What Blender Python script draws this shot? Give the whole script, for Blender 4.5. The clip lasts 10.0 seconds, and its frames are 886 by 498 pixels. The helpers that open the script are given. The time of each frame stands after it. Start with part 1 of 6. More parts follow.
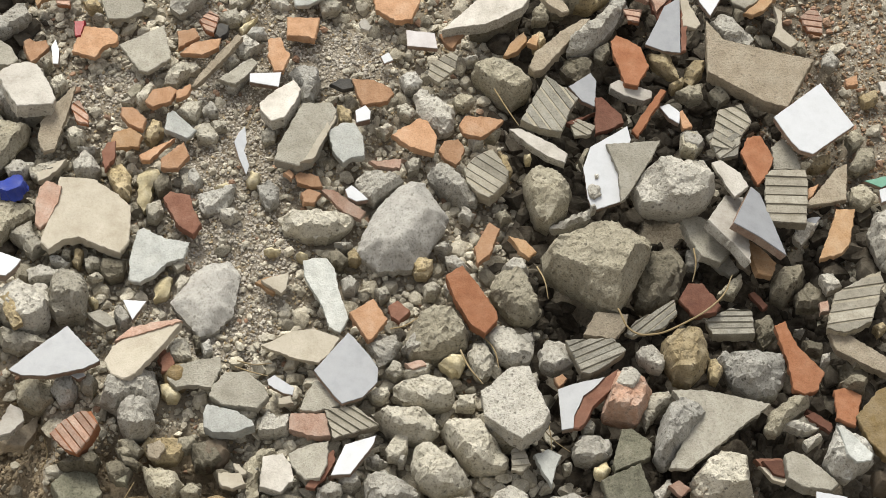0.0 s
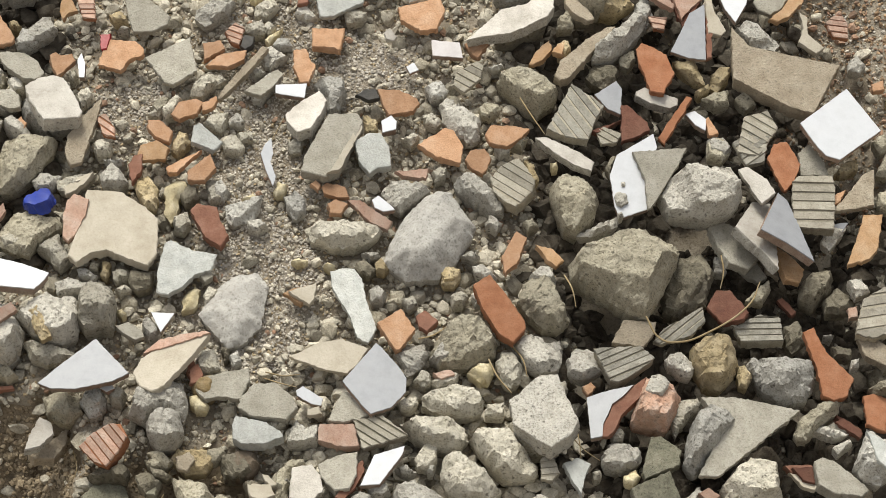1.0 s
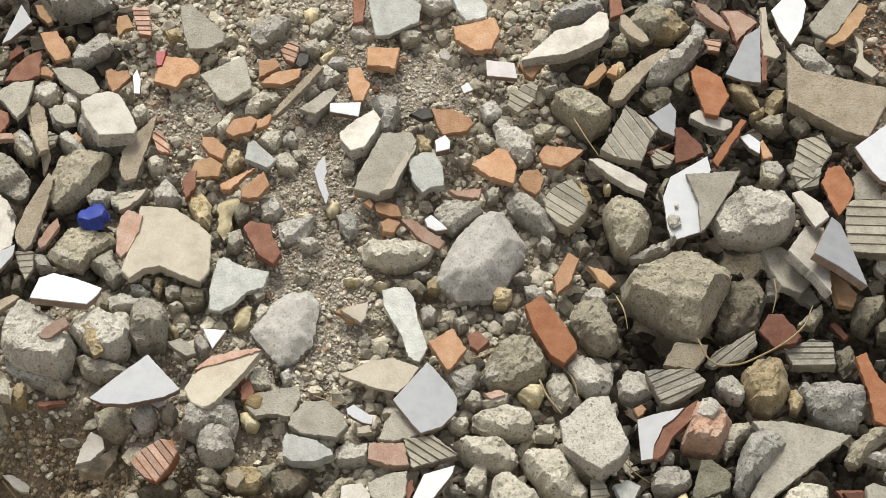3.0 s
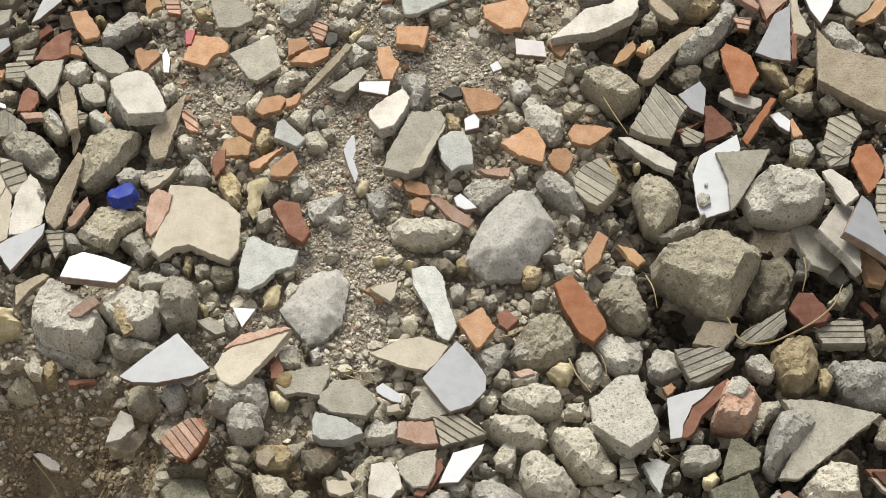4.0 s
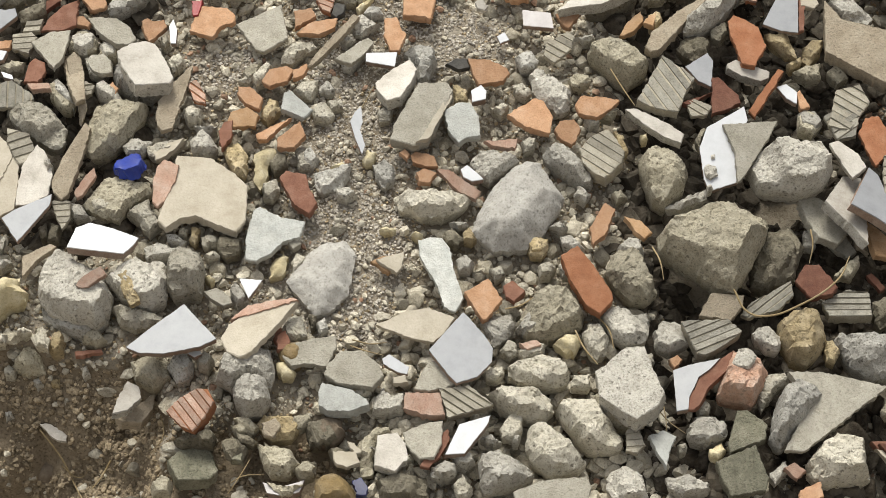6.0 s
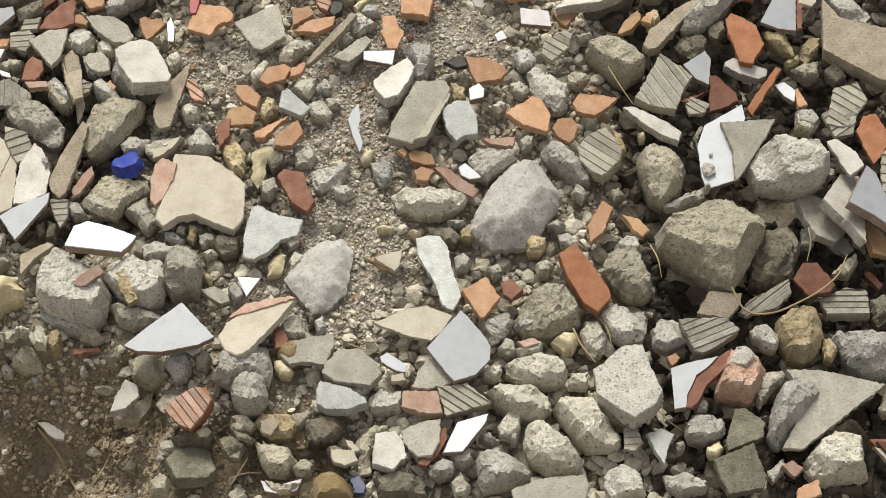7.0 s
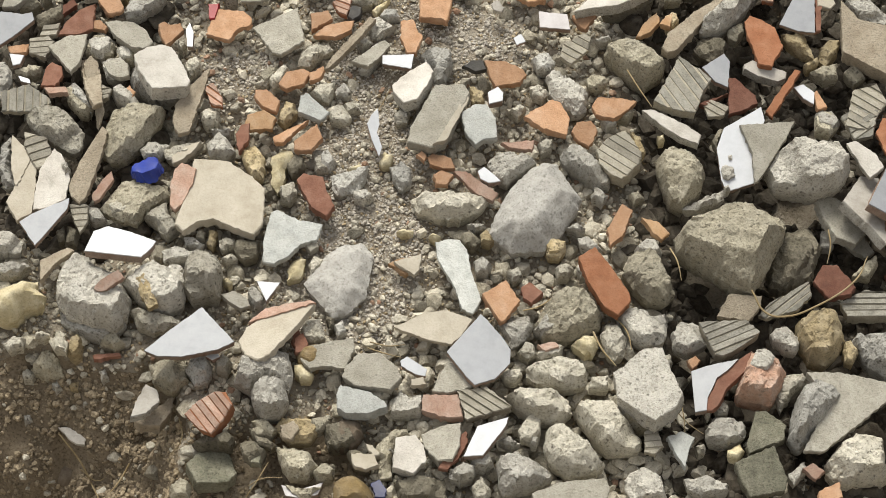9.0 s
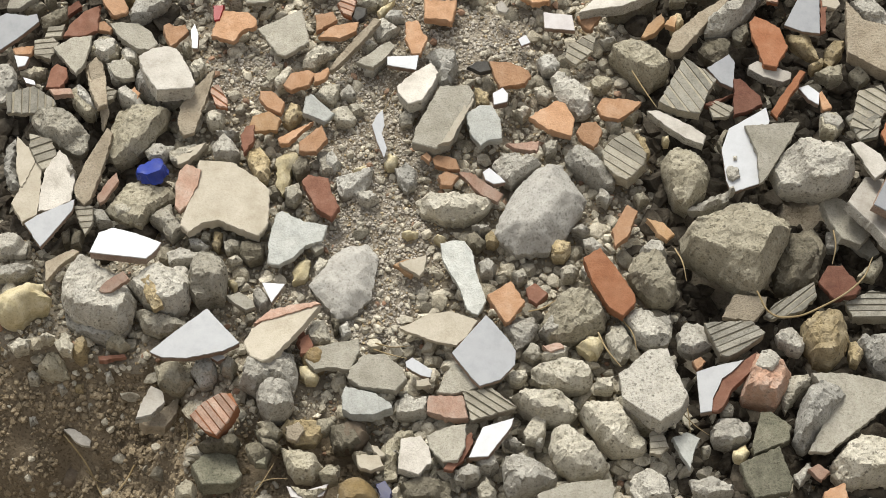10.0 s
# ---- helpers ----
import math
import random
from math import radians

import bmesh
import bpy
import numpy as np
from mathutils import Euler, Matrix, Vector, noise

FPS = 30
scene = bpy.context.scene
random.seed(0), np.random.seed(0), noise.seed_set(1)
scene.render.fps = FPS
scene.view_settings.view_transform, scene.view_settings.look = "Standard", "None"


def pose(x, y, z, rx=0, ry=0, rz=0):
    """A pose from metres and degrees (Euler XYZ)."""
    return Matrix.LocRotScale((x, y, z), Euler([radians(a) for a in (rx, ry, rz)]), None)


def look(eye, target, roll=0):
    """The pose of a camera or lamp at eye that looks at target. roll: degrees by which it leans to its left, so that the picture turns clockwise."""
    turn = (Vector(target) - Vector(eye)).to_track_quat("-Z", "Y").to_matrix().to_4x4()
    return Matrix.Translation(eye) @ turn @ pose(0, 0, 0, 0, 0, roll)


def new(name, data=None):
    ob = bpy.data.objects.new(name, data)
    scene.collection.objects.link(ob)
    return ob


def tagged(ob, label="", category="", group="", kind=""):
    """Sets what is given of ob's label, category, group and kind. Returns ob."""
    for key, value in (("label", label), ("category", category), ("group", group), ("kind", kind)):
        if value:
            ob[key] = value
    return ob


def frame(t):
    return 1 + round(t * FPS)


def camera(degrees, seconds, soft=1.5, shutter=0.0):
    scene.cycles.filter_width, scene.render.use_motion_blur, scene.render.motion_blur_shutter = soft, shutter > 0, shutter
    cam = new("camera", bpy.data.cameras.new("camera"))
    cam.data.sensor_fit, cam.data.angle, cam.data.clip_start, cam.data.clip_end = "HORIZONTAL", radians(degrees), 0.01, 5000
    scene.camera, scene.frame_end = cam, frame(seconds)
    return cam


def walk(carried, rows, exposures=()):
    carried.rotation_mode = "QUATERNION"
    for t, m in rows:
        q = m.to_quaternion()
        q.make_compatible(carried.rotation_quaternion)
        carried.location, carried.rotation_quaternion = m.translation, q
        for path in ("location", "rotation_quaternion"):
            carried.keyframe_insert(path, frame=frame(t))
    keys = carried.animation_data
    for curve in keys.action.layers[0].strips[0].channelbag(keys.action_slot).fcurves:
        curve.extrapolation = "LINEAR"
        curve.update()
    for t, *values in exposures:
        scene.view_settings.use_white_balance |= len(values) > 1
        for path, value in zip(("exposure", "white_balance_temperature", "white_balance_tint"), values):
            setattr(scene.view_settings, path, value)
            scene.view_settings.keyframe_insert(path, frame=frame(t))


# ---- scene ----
from mathutils.geometry import delaunay_2d_cdt

# ---- camera ----
cam = camera(20.0, 10.0, soft=0.85)
TURNS = [
    (0.0, 61.435, -1.590, -2.705),
    (0.1, 61.477, -1.572, -2.811),
    (0.2, 61.504, -1.553, -2.950),
    (0.3, 61.544, -1.535, -3.131),
    (0.4, 61.506, -1.516, -3.269),
    (0.5, 61.341, -1.498, -3.269),
    (0.6, 61.474, -1.361, -3.228),
    (0.7, 61.558, -1.224, -2.862),
    (0.8, 61.644, -1.086, -2.625),
    (0.9, 61.665, -0.949, -2.446),
    (1.0, 61.647, -0.812, -2.422),
    (1.1, 61.688, -0.786, -2.423),
    (1.2, 61.713, -0.760, -2.407),
    (1.3, 61.687, -0.734, -2.318),
    (1.4, 61.738, -0.708, -2.273),
    (1.5, 61.782, -0.682, -2.222),
    (1.6, 61.815, -0.658, -2.211),
    (1.7, 61.814, -0.633, -2.179),
    (1.8, 61.775, -0.609, -2.104),
    (1.9, 61.761, -0.584, -2.116),
    (2.0, 61.776, -0.560, -2.147),
    (2.1, 61.696, -0.561, -2.069),
    (2.2, 61.682, -0.562, -1.896),
    (2.3, 61.747, -0.564, -1.795),
    (2.4, 61.901, -0.565, -1.578),
    (2.5, 62.040, -0.566, -1.603),
    (2.6, 62.057, -0.623, -1.522),
    (2.7, 62.174, -0.680, -1.538),
    (2.8, 62.160, -0.737, -1.410),
    (2.9, 62.145, -0.794, -1.224),
    (3.0, 62.078, -0.851, -1.049),
    (3.1, 62.195, -0.672, -1.023),
    (3.2, 61.904, -0.493, -0.635),
    (4.3, 61.578, -0.525, -0.342),
    (4.4, 62.043, -0.510, -0.007),
    (4.5, 62.086, -0.495, -0.095),
    (4.6, 61.917, -0.442, -0.154),
    (4.7, 61.776, -0.390, -0.237),
    (4.8, 61.396, -0.337, 0.011),
    (4.9, 61.176, -0.285, 0.058),
    (5.0, 61.152, -0.232, -0.032),
    (5.1, 61.102, -0.292, -0.198),
    (5.2, 61.140, -0.351, -0.213),
    (5.3, 61.087, -0.411, -0.213),
    (5.4, 61.073, -0.470, -0.228),
    (5.5, 61.056, -0.530, -0.173),
    (5.6, 61.125, -0.530, -0.272),
    (5.7, 61.060, -0.530, -0.272),
    (6.8, 60.854, -0.528, -0.373),
    (6.9, 60.906, -0.528, -0.359),
    (7.0, 60.890, -0.528, -0.349),
    (7.2, 60.906, -0.504, -0.342),
    (7.3, 60.944, -0.493, -0.290),
    (7.5, 61.018, -0.469, -0.307),
    (7.7, 60.802, -0.385, -0.226),
    (7.8, 60.737, -0.342, -0.160),
    (8.0, 60.747, -0.258, -0.166),
    (8.2, 60.726, -0.238, -0.138),
    (8.3, 60.791, -0.228, -0.157),
    (8.5, 60.793, -0.208, -0.174),
    (8.7, 60.973, -0.172, -0.097),
    (8.8, 60.947, -0.153, -0.120),
    (9.0, 60.976, -0.117, -0.066),
    (9.3, 61.040, -0.019, -0.055),
    (9.5, 61.176, 0.046, 0.069),
    (9.7, 61.144, 0.028, 0.038),
    (10.0, 61.000, -0.000, 0.000),
]
walk(cam, [(t, pose(0.0, 0.0, 1.6, rx, ry, rz)) for t, rx, ry, rz in TURNS])

# ---- light: bright overcast sky with a wide, veiled sun ----
SUN_ELEVATION, SUN_TURN = 76.0, -40.0
world = bpy.data.worlds.new("sky")
scene.world = world
world.use_nodes = True
wn = world.node_tree.nodes
wl = world.node_tree.links
sky = wn.new("ShaderNodeTexSky")
sky.sky_type = "NISHITA"
sky.sun_disc = False
sky.sun_elevation, sky.sun_rotation = radians(SUN_ELEVATION), radians(SUN_TURN)
sky.dust_density = 4.0
pale = wn.new("ShaderNodeHueSaturation")
pale.inputs["Saturation"].default_value = 0.15
wl.new(sky.outputs["Color"], pale.inputs["Color"])
wl.new(pale.outputs["Color"], wn["Background"].inputs["Color"])
wn["Background"].inputs["Strength"].default_value = 0.104
sun = new("sun", bpy.data.lights.new("sun", "SUN"))
sun.data.energy, sun.data.angle, sun.data.color = 1.9, radians(22), (1.0, 0.972, 0.872)
a, e = radians(SUN_TURN), radians(SUN_ELEVATION)
sun.matrix_world = look((4 * math.sin(a) * math.cos(e), 4 * math.cos(a) * math.cos(e), 4 * math.sin(e)), (0, 0, 0))
scene.view_settings.exposure = 0.76


# ---- materials ----
def ramp(nt, stops):
    r = nt.nodes.new("ShaderNodeValToRGB")
    el = r.color_ramp.elements
    while len(el) < len(stops):
        el.new(0.5)
    for p, (x, col) in zip(el, stops):
        p.position, p.color = x, (*col, 1)
    return r


def noise_node(nt, vec, w, scale, detail=6.0, rough=0.6):
    n = nt.nodes.new("ShaderNodeTexNoise")
    n.noise_dimensions = "4D"
    n.inputs["Scale"].default_value, n.inputs["Detail"].default_value, n.inputs["Roughness"].default_value = scale, detail, rough
    nt.links.new(vec, n.inputs["Vector"])
    nt.links.new(w, n.inputs["W"])
    return n


def mix(nt, fac, a, b, blend="MIX"):
    m = nt.nodes.new("ShaderNodeMix")
    m.data_type, m.blend_type = "RGBA", blend
    for socket, value in ((m.inputs[0], fac), (m.inputs[6], a), (m.inputs[7], b)):
        if isinstance(value, (float, int)):
            socket.default_value = value
        elif isinstance(value, tuple):
            socket.default_value = (*value, 1)
        else:
            nt.links.new(value, socket)
    return m.outputs[2]


def mineral(name, dark, mid, light, rough=0.9, grain=600.0, relief=0.5, dust=0.35, speck=0.4, spread=0.25, island=False,
            stain=(0.46, 0.41, 0.32), coarse=70.0, gain=(1.0, 1.0, 1.0), pits=0.0, tone=0.71):
    """Stone, mortar, fired clay or glaze: blotches at two scales, specks, settled dust and fine relief."""
    dark, mid, light = (tuple(min(0.84, a * b * tone) for a, b in zip(shade, gain)) for shade in (dark, mid, light))
    stain = tuple(c * tone for c in stain)
    m = bpy.data.materials.new(name)
    m.use_nodes = True
    nt = m.node_tree
    bsdf = nt.nodes["Principled BSDF"]
    vec = nt.nodes.new("ShaderNodeTexCoord").outputs["Object"]
    if island:
        chance = nt.nodes.new("ShaderNodeNewGeometry").outputs["Random Per Island"]
    else:
        chance = nt.nodes.new("ShaderNodeObjectInfo").outputs["Random"]
    w = nt.nodes.new("ShaderNodeMath")
    w.operation = "MULTIPLY"
    w.inputs[1].default_value = 37.0
    nt.links.new(chance, w.inputs[0])
    w = w.outputs[0]
    big = noise_node(nt, vec, w, coarse, 5.0, 0.65)
    col = ramp(nt, [(0.3, dark), (0.5, mid), (0.72, light)])
    nt.links.new(big.outputs["Fac"], col.inputs["Fac"])
    fine = noise_node(nt, vec, w, grain, 4.0, 0.7)
    spots = ramp(nt, [(0.36, (0.25, 0.23, 0.19)), (0.45, (0.86, 0.85, 0.83)), (0.56, (1.05, 1.05, 1.05)), (0.68, (1.18, 1.17, 1.13))])
    nt.links.new(fine.outputs["Fac"], spots.inputs["Fac"])
    c1 = mix(nt, speck, col.outputs["Color"], spots.outputs["Color"], "MULTIPLY")
    if pits:
        warp = mix(nt, 0.006, vec, fine.outputs["Color"], "ADD")
        cells = nt.nodes.new("ShaderNodeTexVoronoi")
        cells.inputs["Scale"].default_value = grain * 0.27
        nt.links.new(warp, cells.inputs["Vector"])
        holes = ramp(nt, [(0.12, (0.12, 0.105, 0.085)), (0.27, (1, 1, 1))])
        nt.links.new(cells.outputs["Distance"], holes.inputs["Fac"])
        patch = ramp(nt, [(0.42, (0, 0, 0)), (0.54, (1, 1, 1))])
        nt.links.new(big.outputs["Fac"], patch.inputs["Fac"])
        c1 = mix(nt, pits, c1, mix(nt, patch.outputs["Color"], (1.0, 1.0, 1.0), holes.outputs["Color"]), "MULTIPLY")
    film = noise_node(nt, vec, w, 38.0, 6.0, 0.7)
    film_r = ramp(nt, [(0.42, (0, 0, 0)), (0.68, (1, 1, 1))])
    nt.links.new(film.outputs["Fac"], film_r.inputs["Fac"])
    scaled = nt.nodes.new("ShaderNodeMath")
    scaled.operation = "MULTIPLY"
    scaled.inputs[1].default_value = dust
    nt.links.new(film_r.outputs["Color"], scaled.inputs[0])
    c2 = mix(nt, scaled.outputs[0], c1, stain)
    vary = nt.nodes.new("ShaderNodeHueSaturation")
    value = nt.nodes.new("ShaderNodeMapRange")
    value.inputs["To Min"].default_value, value.inputs["To Max"].default_value = 1 - spread, 1 + spread
    nt.links.new(chance, value.inputs["Value"])
    nt.links.new(value.outputs["Result"], vary.inputs["Value"])
    nt.links.new(c2, vary.inputs["Color"])
    nt.links.new(vary.outputs["Color"], bsdf.inputs["Base Color"])
    bsdf.inputs["Roughness"].default_value = rough
    bsdf.inputs["Specular IOR Level"].default_value = 0.3
    if relief > 0:
        bump1 = nt.nodes.new("ShaderNodeBump")
        bump1.inputs["Strength"].default_value, bump1.inputs["Distance"].default_value = relief, 0.0035
        nt.links.new(big.outputs["Fac"], bump1.inputs["Height"])
        bump2 = nt.nodes.new("ShaderNodeBump")
        bump2.inputs["Strength"].default_value, bump2.inputs["Distance"].default_value = relief, 0.0027
        nt.links.new(fine.outputs["Fac"], bump2.inputs["Height"])
        nt.links.new(bump1.outputs["Normal"], bump2.inputs["Normal"])
        nt.links.new(bump2.outputs["Normal"], bsdf.inputs["Normal"])
    return m


MATS = {
    "c": mineral("concrete", (0.22, 0.205, 0.172), (0.31, 0.29, 0.25), (0.37, 0.352, 0.315), grain=420, relief=1.0, speck=0.75, gain=(2.2, 2.17, 2.02), stain=(0.56, 0.525, 0.465), pits=0.8),
    "E": mineral("weathered_concrete", (0.22, 0.20, 0.152), (0.31, 0.284, 0.225), (0.37, 0.345, 0.285), grain=420, relief=1.0, speck=0.75, gain=(1.80, 1.77, 1.66), stain=(0.48, 0.44, 0.35), pits=0.8),
    "C": mineral("pale_mortar", (0.31, 0.29, 0.26), (0.44, 0.42, 0.38), (0.51, 0.49, 0.455), grain=420, relief=1.0, speck=0.7, gain=(1.55, 1.53, 1.45), stain=(0.56, 0.53, 0.47), pits=0.8),
    "g": mineral("grey_concrete", (0.25, 0.245, 0.235), (0.33, 0.325, 0.315), (0.39, 0.385, 0.372), grain=420, relief=0.8, speck=0.75, dust=0.2, gain=(1.75, 1.71, 1.58), pits=0.8),
    "S": mineral("smooth_grey_stone", (0.30, 0.29, 0.285), (0.37, 0.36, 0.355), (0.44, 0.43, 0.42), grain=420, relief=0.4, speck=0.55, dust=0.45, gain=(1.50, 1.48, 1.36), pits=0.5, stain=(0.50, 0.46, 0.40), spread=0.08),
    "G": mineral("dark_stone", (0.11, 0.10, 0.085), (0.19, 0.175, 0.15), (0.27, 0.25, 0.22), grain=420, relief=1.0, speck=0.7, gain=(1.25, 1.2, 1.0), pits=0.8),
    "y": mineral("ochre_sandstone", (0.24, 0.19, 0.10), (0.40, 0.33, 0.19), (0.52, 0.45, 0.30), grain=420, relief=0.8, speck=0.7, gain=(1.5, 1.44, 1.42), pits=0.8),
    "Y": mineral("pale_limestone", (0.40, 0.33, 0.19), (0.56, 0.49, 0.33), (0.68, 0.62, 0.48), grain=420, relief=0.5, speck=0.4, dust=0.2, gain=(1.5, 1.47, 1.36), stain=(0.62, 0.55, 0.40)),
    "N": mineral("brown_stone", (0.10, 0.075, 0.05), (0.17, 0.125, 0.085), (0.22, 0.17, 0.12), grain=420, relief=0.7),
    "M": mineral("mortared_brick", (0.56, 0.31, 0.20), (0.76, 0.46, 0.32), (0.80, 0.64, 0.53), grain=420, relief=1.0, speck=0.5, coarse=55, pits=0.4),
    "U": mineral("ochre_stone", (0.22, 0.15, 0.06), (0.33, 0.23, 0.10), (0.41, 0.30, 0.16), grain=500, relief=0.7),
    "k": mineral("cement_sheet", (0.25, 0.235, 0.20), (0.34, 0.32, 0.28), (0.42, 0.40, 0.36), grain=480, relief=0.7, speck=0.38, gain=(1.42, 1.4, 1.3), pits=0.3, coarse=48, spread=0.16, stain=(0.52, 0.48, 0.41)),
    "s": mineral("brown_cement", (0.24, 0.20, 0.155), (0.34, 0.29, 0.235), (0.42, 0.37, 0.31), grain=450, relief=0.9, speck=0.42, gain=(1.36, 1.33, 1.2), pits=0.35, coarse=48, spread=0.2),
    "t": mineral("tile_back", (0.44, 0.39, 0.31), (0.54, 0.49, 0.41), (0.62, 0.57, 0.49), grain=420, relief=0.3, speck=0.16, gain=(1.10, 1.08, 1.02), spread=0.08, coarse=40),
    "T": mineral("whitewashed_mortar", (0.42, 0.39, 0.35), (0.62, 0.59, 0.55), (0.74, 0.72, 0.68), grain=420, relief=0.4, speck=0.2, tone=0.64, gain=(1.2, 1.17, 1.10), dust=0.4, coarse=45, stain=(0.62, 0.57, 0.49)),
    "L": mineral("blue_grey_cement", (0.33, 0.335, 0.335), (0.44, 0.445, 0.445), (0.54, 0.545, 0.55), grain=450, relief=0.5, speck=0.25, dust=0.2, gain=(1.40, 1.40, 1.30)),
    "o": mineral("orange_fired_clay", (0.45, 0.245, 0.13), (0.575, 0.335, 0.19), (0.66, 0.435, 0.285), grain=500, relief=0.4, speck=0.3, dust=0.3,
                 stain=(0.45, 0.30, 0.20), spread=0.3),
    "q": mineral("ochre_fired_clay", (0.42, 0.24, 0.11), (0.52, 0.32, 0.17), (0.60, 0.42, 0.26), grain=500, relief=0.4, speck=0.3, dust=0.3, stain=(0.45, 0.35, 0.24)),
    "r": mineral("red_fired_clay", (0.19, 0.085, 0.055), (0.27, 0.125, 0.08), (0.35, 0.19, 0.135), grain=500, relief=0.3, speck=0.25, dust=0.25,
                 stain=(0.36, 0.23, 0.16)),
    "m": mineral("maroon_fired_clay", (0.11, 0.045, 0.03), (0.165, 0.07, 0.045), (0.22, 0.11, 0.075), grain=500, relief=0.3, speck=0.25, dust=0.2,
                 stain=(0.26, 0.16, 0.11), spread=0.15),
    "r2": mineral("deep_orange_clay", (0.31, 0.12, 0.055), (0.39, 0.165, 0.08), (0.47, 0.225, 0.125), grain=500, relief=0.3, speck=0.25, dust=0.2,
                  stain=(0.40, 0.25, 0.16), spread=0.1),
    "p": mineral("pale_pink_clay", (0.40, 0.24, 0.17), (0.50, 0.33, 0.25), (0.60, 0.47, 0.39), grain=500, relief=0.5, speck=0.35, gain=(1.15, 1.12, 1.1)),
    "w": mineral("white_glaze", (0.63, 0.64, 0.65), (0.69, 0.70, 0.715), (0.73, 0.74, 0.755), rough=0.3, relief=0.03, speck=0.05, dust=0.08, spread=0.03, tone=0.74,
                 stain=(0.55, 0.51, 0.45)),
    "b": mineral("bluish_glaze", (0.42, 0.43, 0.45), (0.50, 0.51, 0.53), (0.55, 0.56, 0.58), rough=0.35, relief=0.04, speck=0.06, dust=0.15, spread=0.07, tone=0.52,
                 stain=(0.52, 0.50, 0.47)),
    "l": mineral("lilac_glaze", (0.52, 0.48, 0.47), (0.60, 0.56, 0.55), (0.66, 0.63, 0.62), rough=0.4, relief=0.05, speck=0.08, dust=0.2),
    "n": mineral("green_glaze", (0.16, 0.40, 0.28), (0.22, 0.48, 0.35), (0.28, 0.52, 0.40), rough=0.35, relief=0.05, speck=0.08, dust=0.15),
    "V": mineral("mossy_cement", (0.10, 0.10, 0.075), (0.17, 0.165, 0.125), (0.26, 0.25, 0.20), grain=420, relief=0.8, speck=0.7, dust=0.15, gain=(1.3, 1.28, 1.2), pits=0.4),
    "B": mineral("blue_plastic", (0.012, 0.035, 0.28), (0.018, 0.05, 0.36), (0.03, 0.07, 0.42), rough=0.35, relief=0.05, speck=0.1, dust=0.1, spread=0.02),
    "D": mineral("dark_blue_plastic", (0.01, 0.013, 0.07), (0.014, 0.02, 0.1), (0.02, 0.03, 0.13), rough=0.4, relief=0.1, speck=0.1, dust=0.15, spread=0.02),
    "P": mineral("red_plastic", (0.28, 0.01, 0.015), (0.36, 0.015, 0.02), (0.42, 0.03, 0.035), rough=0.4, relief=0.1, speck=0.1, dust=0.15, spread=0.02),
    "K": mineral("black_slate", (0.03, 0.028, 0.027), (0.05, 0.048, 0.046), (0.08, 0.077, 0.072), rough=0.7, relief=0.3, speck=0.2, dust=0.15),
    "clay_body": mineral("tile_body", (0.26, 0.16, 0.11), (0.36, 0.25, 0.19), (0.46, 0.36, 0.29), grain=500, relief=0.5, speck=0.4),
    "ridge": mineral("mortar_in_grooves", (0.34, 0.31, 0.27), (0.46, 0.43, 0.38), (0.56, 0.53, 0.48), grain=450, relief=0.5, speck=0.4, gain=(0.95, 0.93, 0.84)),
    "groove": mineral("grooved_cement", (0.20, 0.18, 0.145), (0.28, 0.255, 0.21), (0.36, 0.33, 0.28), grain=450, relief=0.6, speck=0.4, gain=(1.65, 1.62, 1.48)),
    "straw": mineral("dry_straw", (0.30, 0.21, 0.10), (0.42, 0.32, 0.17), (0.52, 0.42, 0.26), grain=700, relief=0.2, speck=0.2, dust=0.1),
    "soil": mineral("soil", (0.21, 0.17, 0.12), (0.32, 0.275, 0.21), (0.41, 0.37, 0.30), rough=0.97, grain=330, relief=1.0, speck=0.7, dust=0.3, spread=0.0, tone=0.86,
                    stain=(0.33, 0.27, 0.19), coarse=26),
    # soil of the hollow: browner, and darkened in colour for the shade there
    "shade_soil": mineral("browner_shaded_soil", (0.13, 0.10, 0.066), (0.215, 0.17, 0.115), (0.29, 0.235, 0.165), rough=0.97, grain=330, relief=1.0, speck=0.8, dust=0.3, spread=0.0,
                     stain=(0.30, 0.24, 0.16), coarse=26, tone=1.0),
    "gravel": mineral("gravel", (0.21, 0.19, 0.16), (0.34, 0.315, 0.275), (0.46, 0.44, 0.40), grain=500, relief=0.7, speck=0.5, spread=0.33, island=True, gain=(2.2, 2.16, 1.97)),
    "grit": mineral("warm_grit", (0.20, 0.15, 0.09), (0.34, 0.27, 0.18), (0.46, 0.40, 0.30), grain=500, relief=0.6, speck=0.4, spread=0.45, island=True, gain=(1.4, 1.35, 1.2)),
    "loose": mineral("loose_stone", (0.21, 0.19, 0.16), (0.34, 0.315, 0.275), (0.46, 0.44, 0.40), grain=12, relief=0.7, speck=0.7, spread=0.48, coarse=1.6, gain=(1.65, 1.6, 1.4)),
    # gap stones: near-black, with the shade between the pieces put into the colour
    "gap_shade": mineral("gap_shade_stone", (0.026, 0.019, 0.012), (0.058, 0.044, 0.029), (0.12, 0.095, 0.066), grain=420, relief=0.8, speck=0.5, spread=0.3, island=True),
    "dust": mineral("dusty_gravel", (0.33, 0.29, 0.235), (0.44, 0.40, 0.34), (0.54, 0.50, 0.44), grain=500, relief=0.5, speck=0.4, spread=0.28, island=True, tone=1.0),
    "ridge_dark": mineral("grey_ridged_cement", (0.24, 0.225, 0.185), (0.35, 0.33, 0.275), (0.44, 0.42, 0.36), grain=450, relief=0.6, speck=0.5),
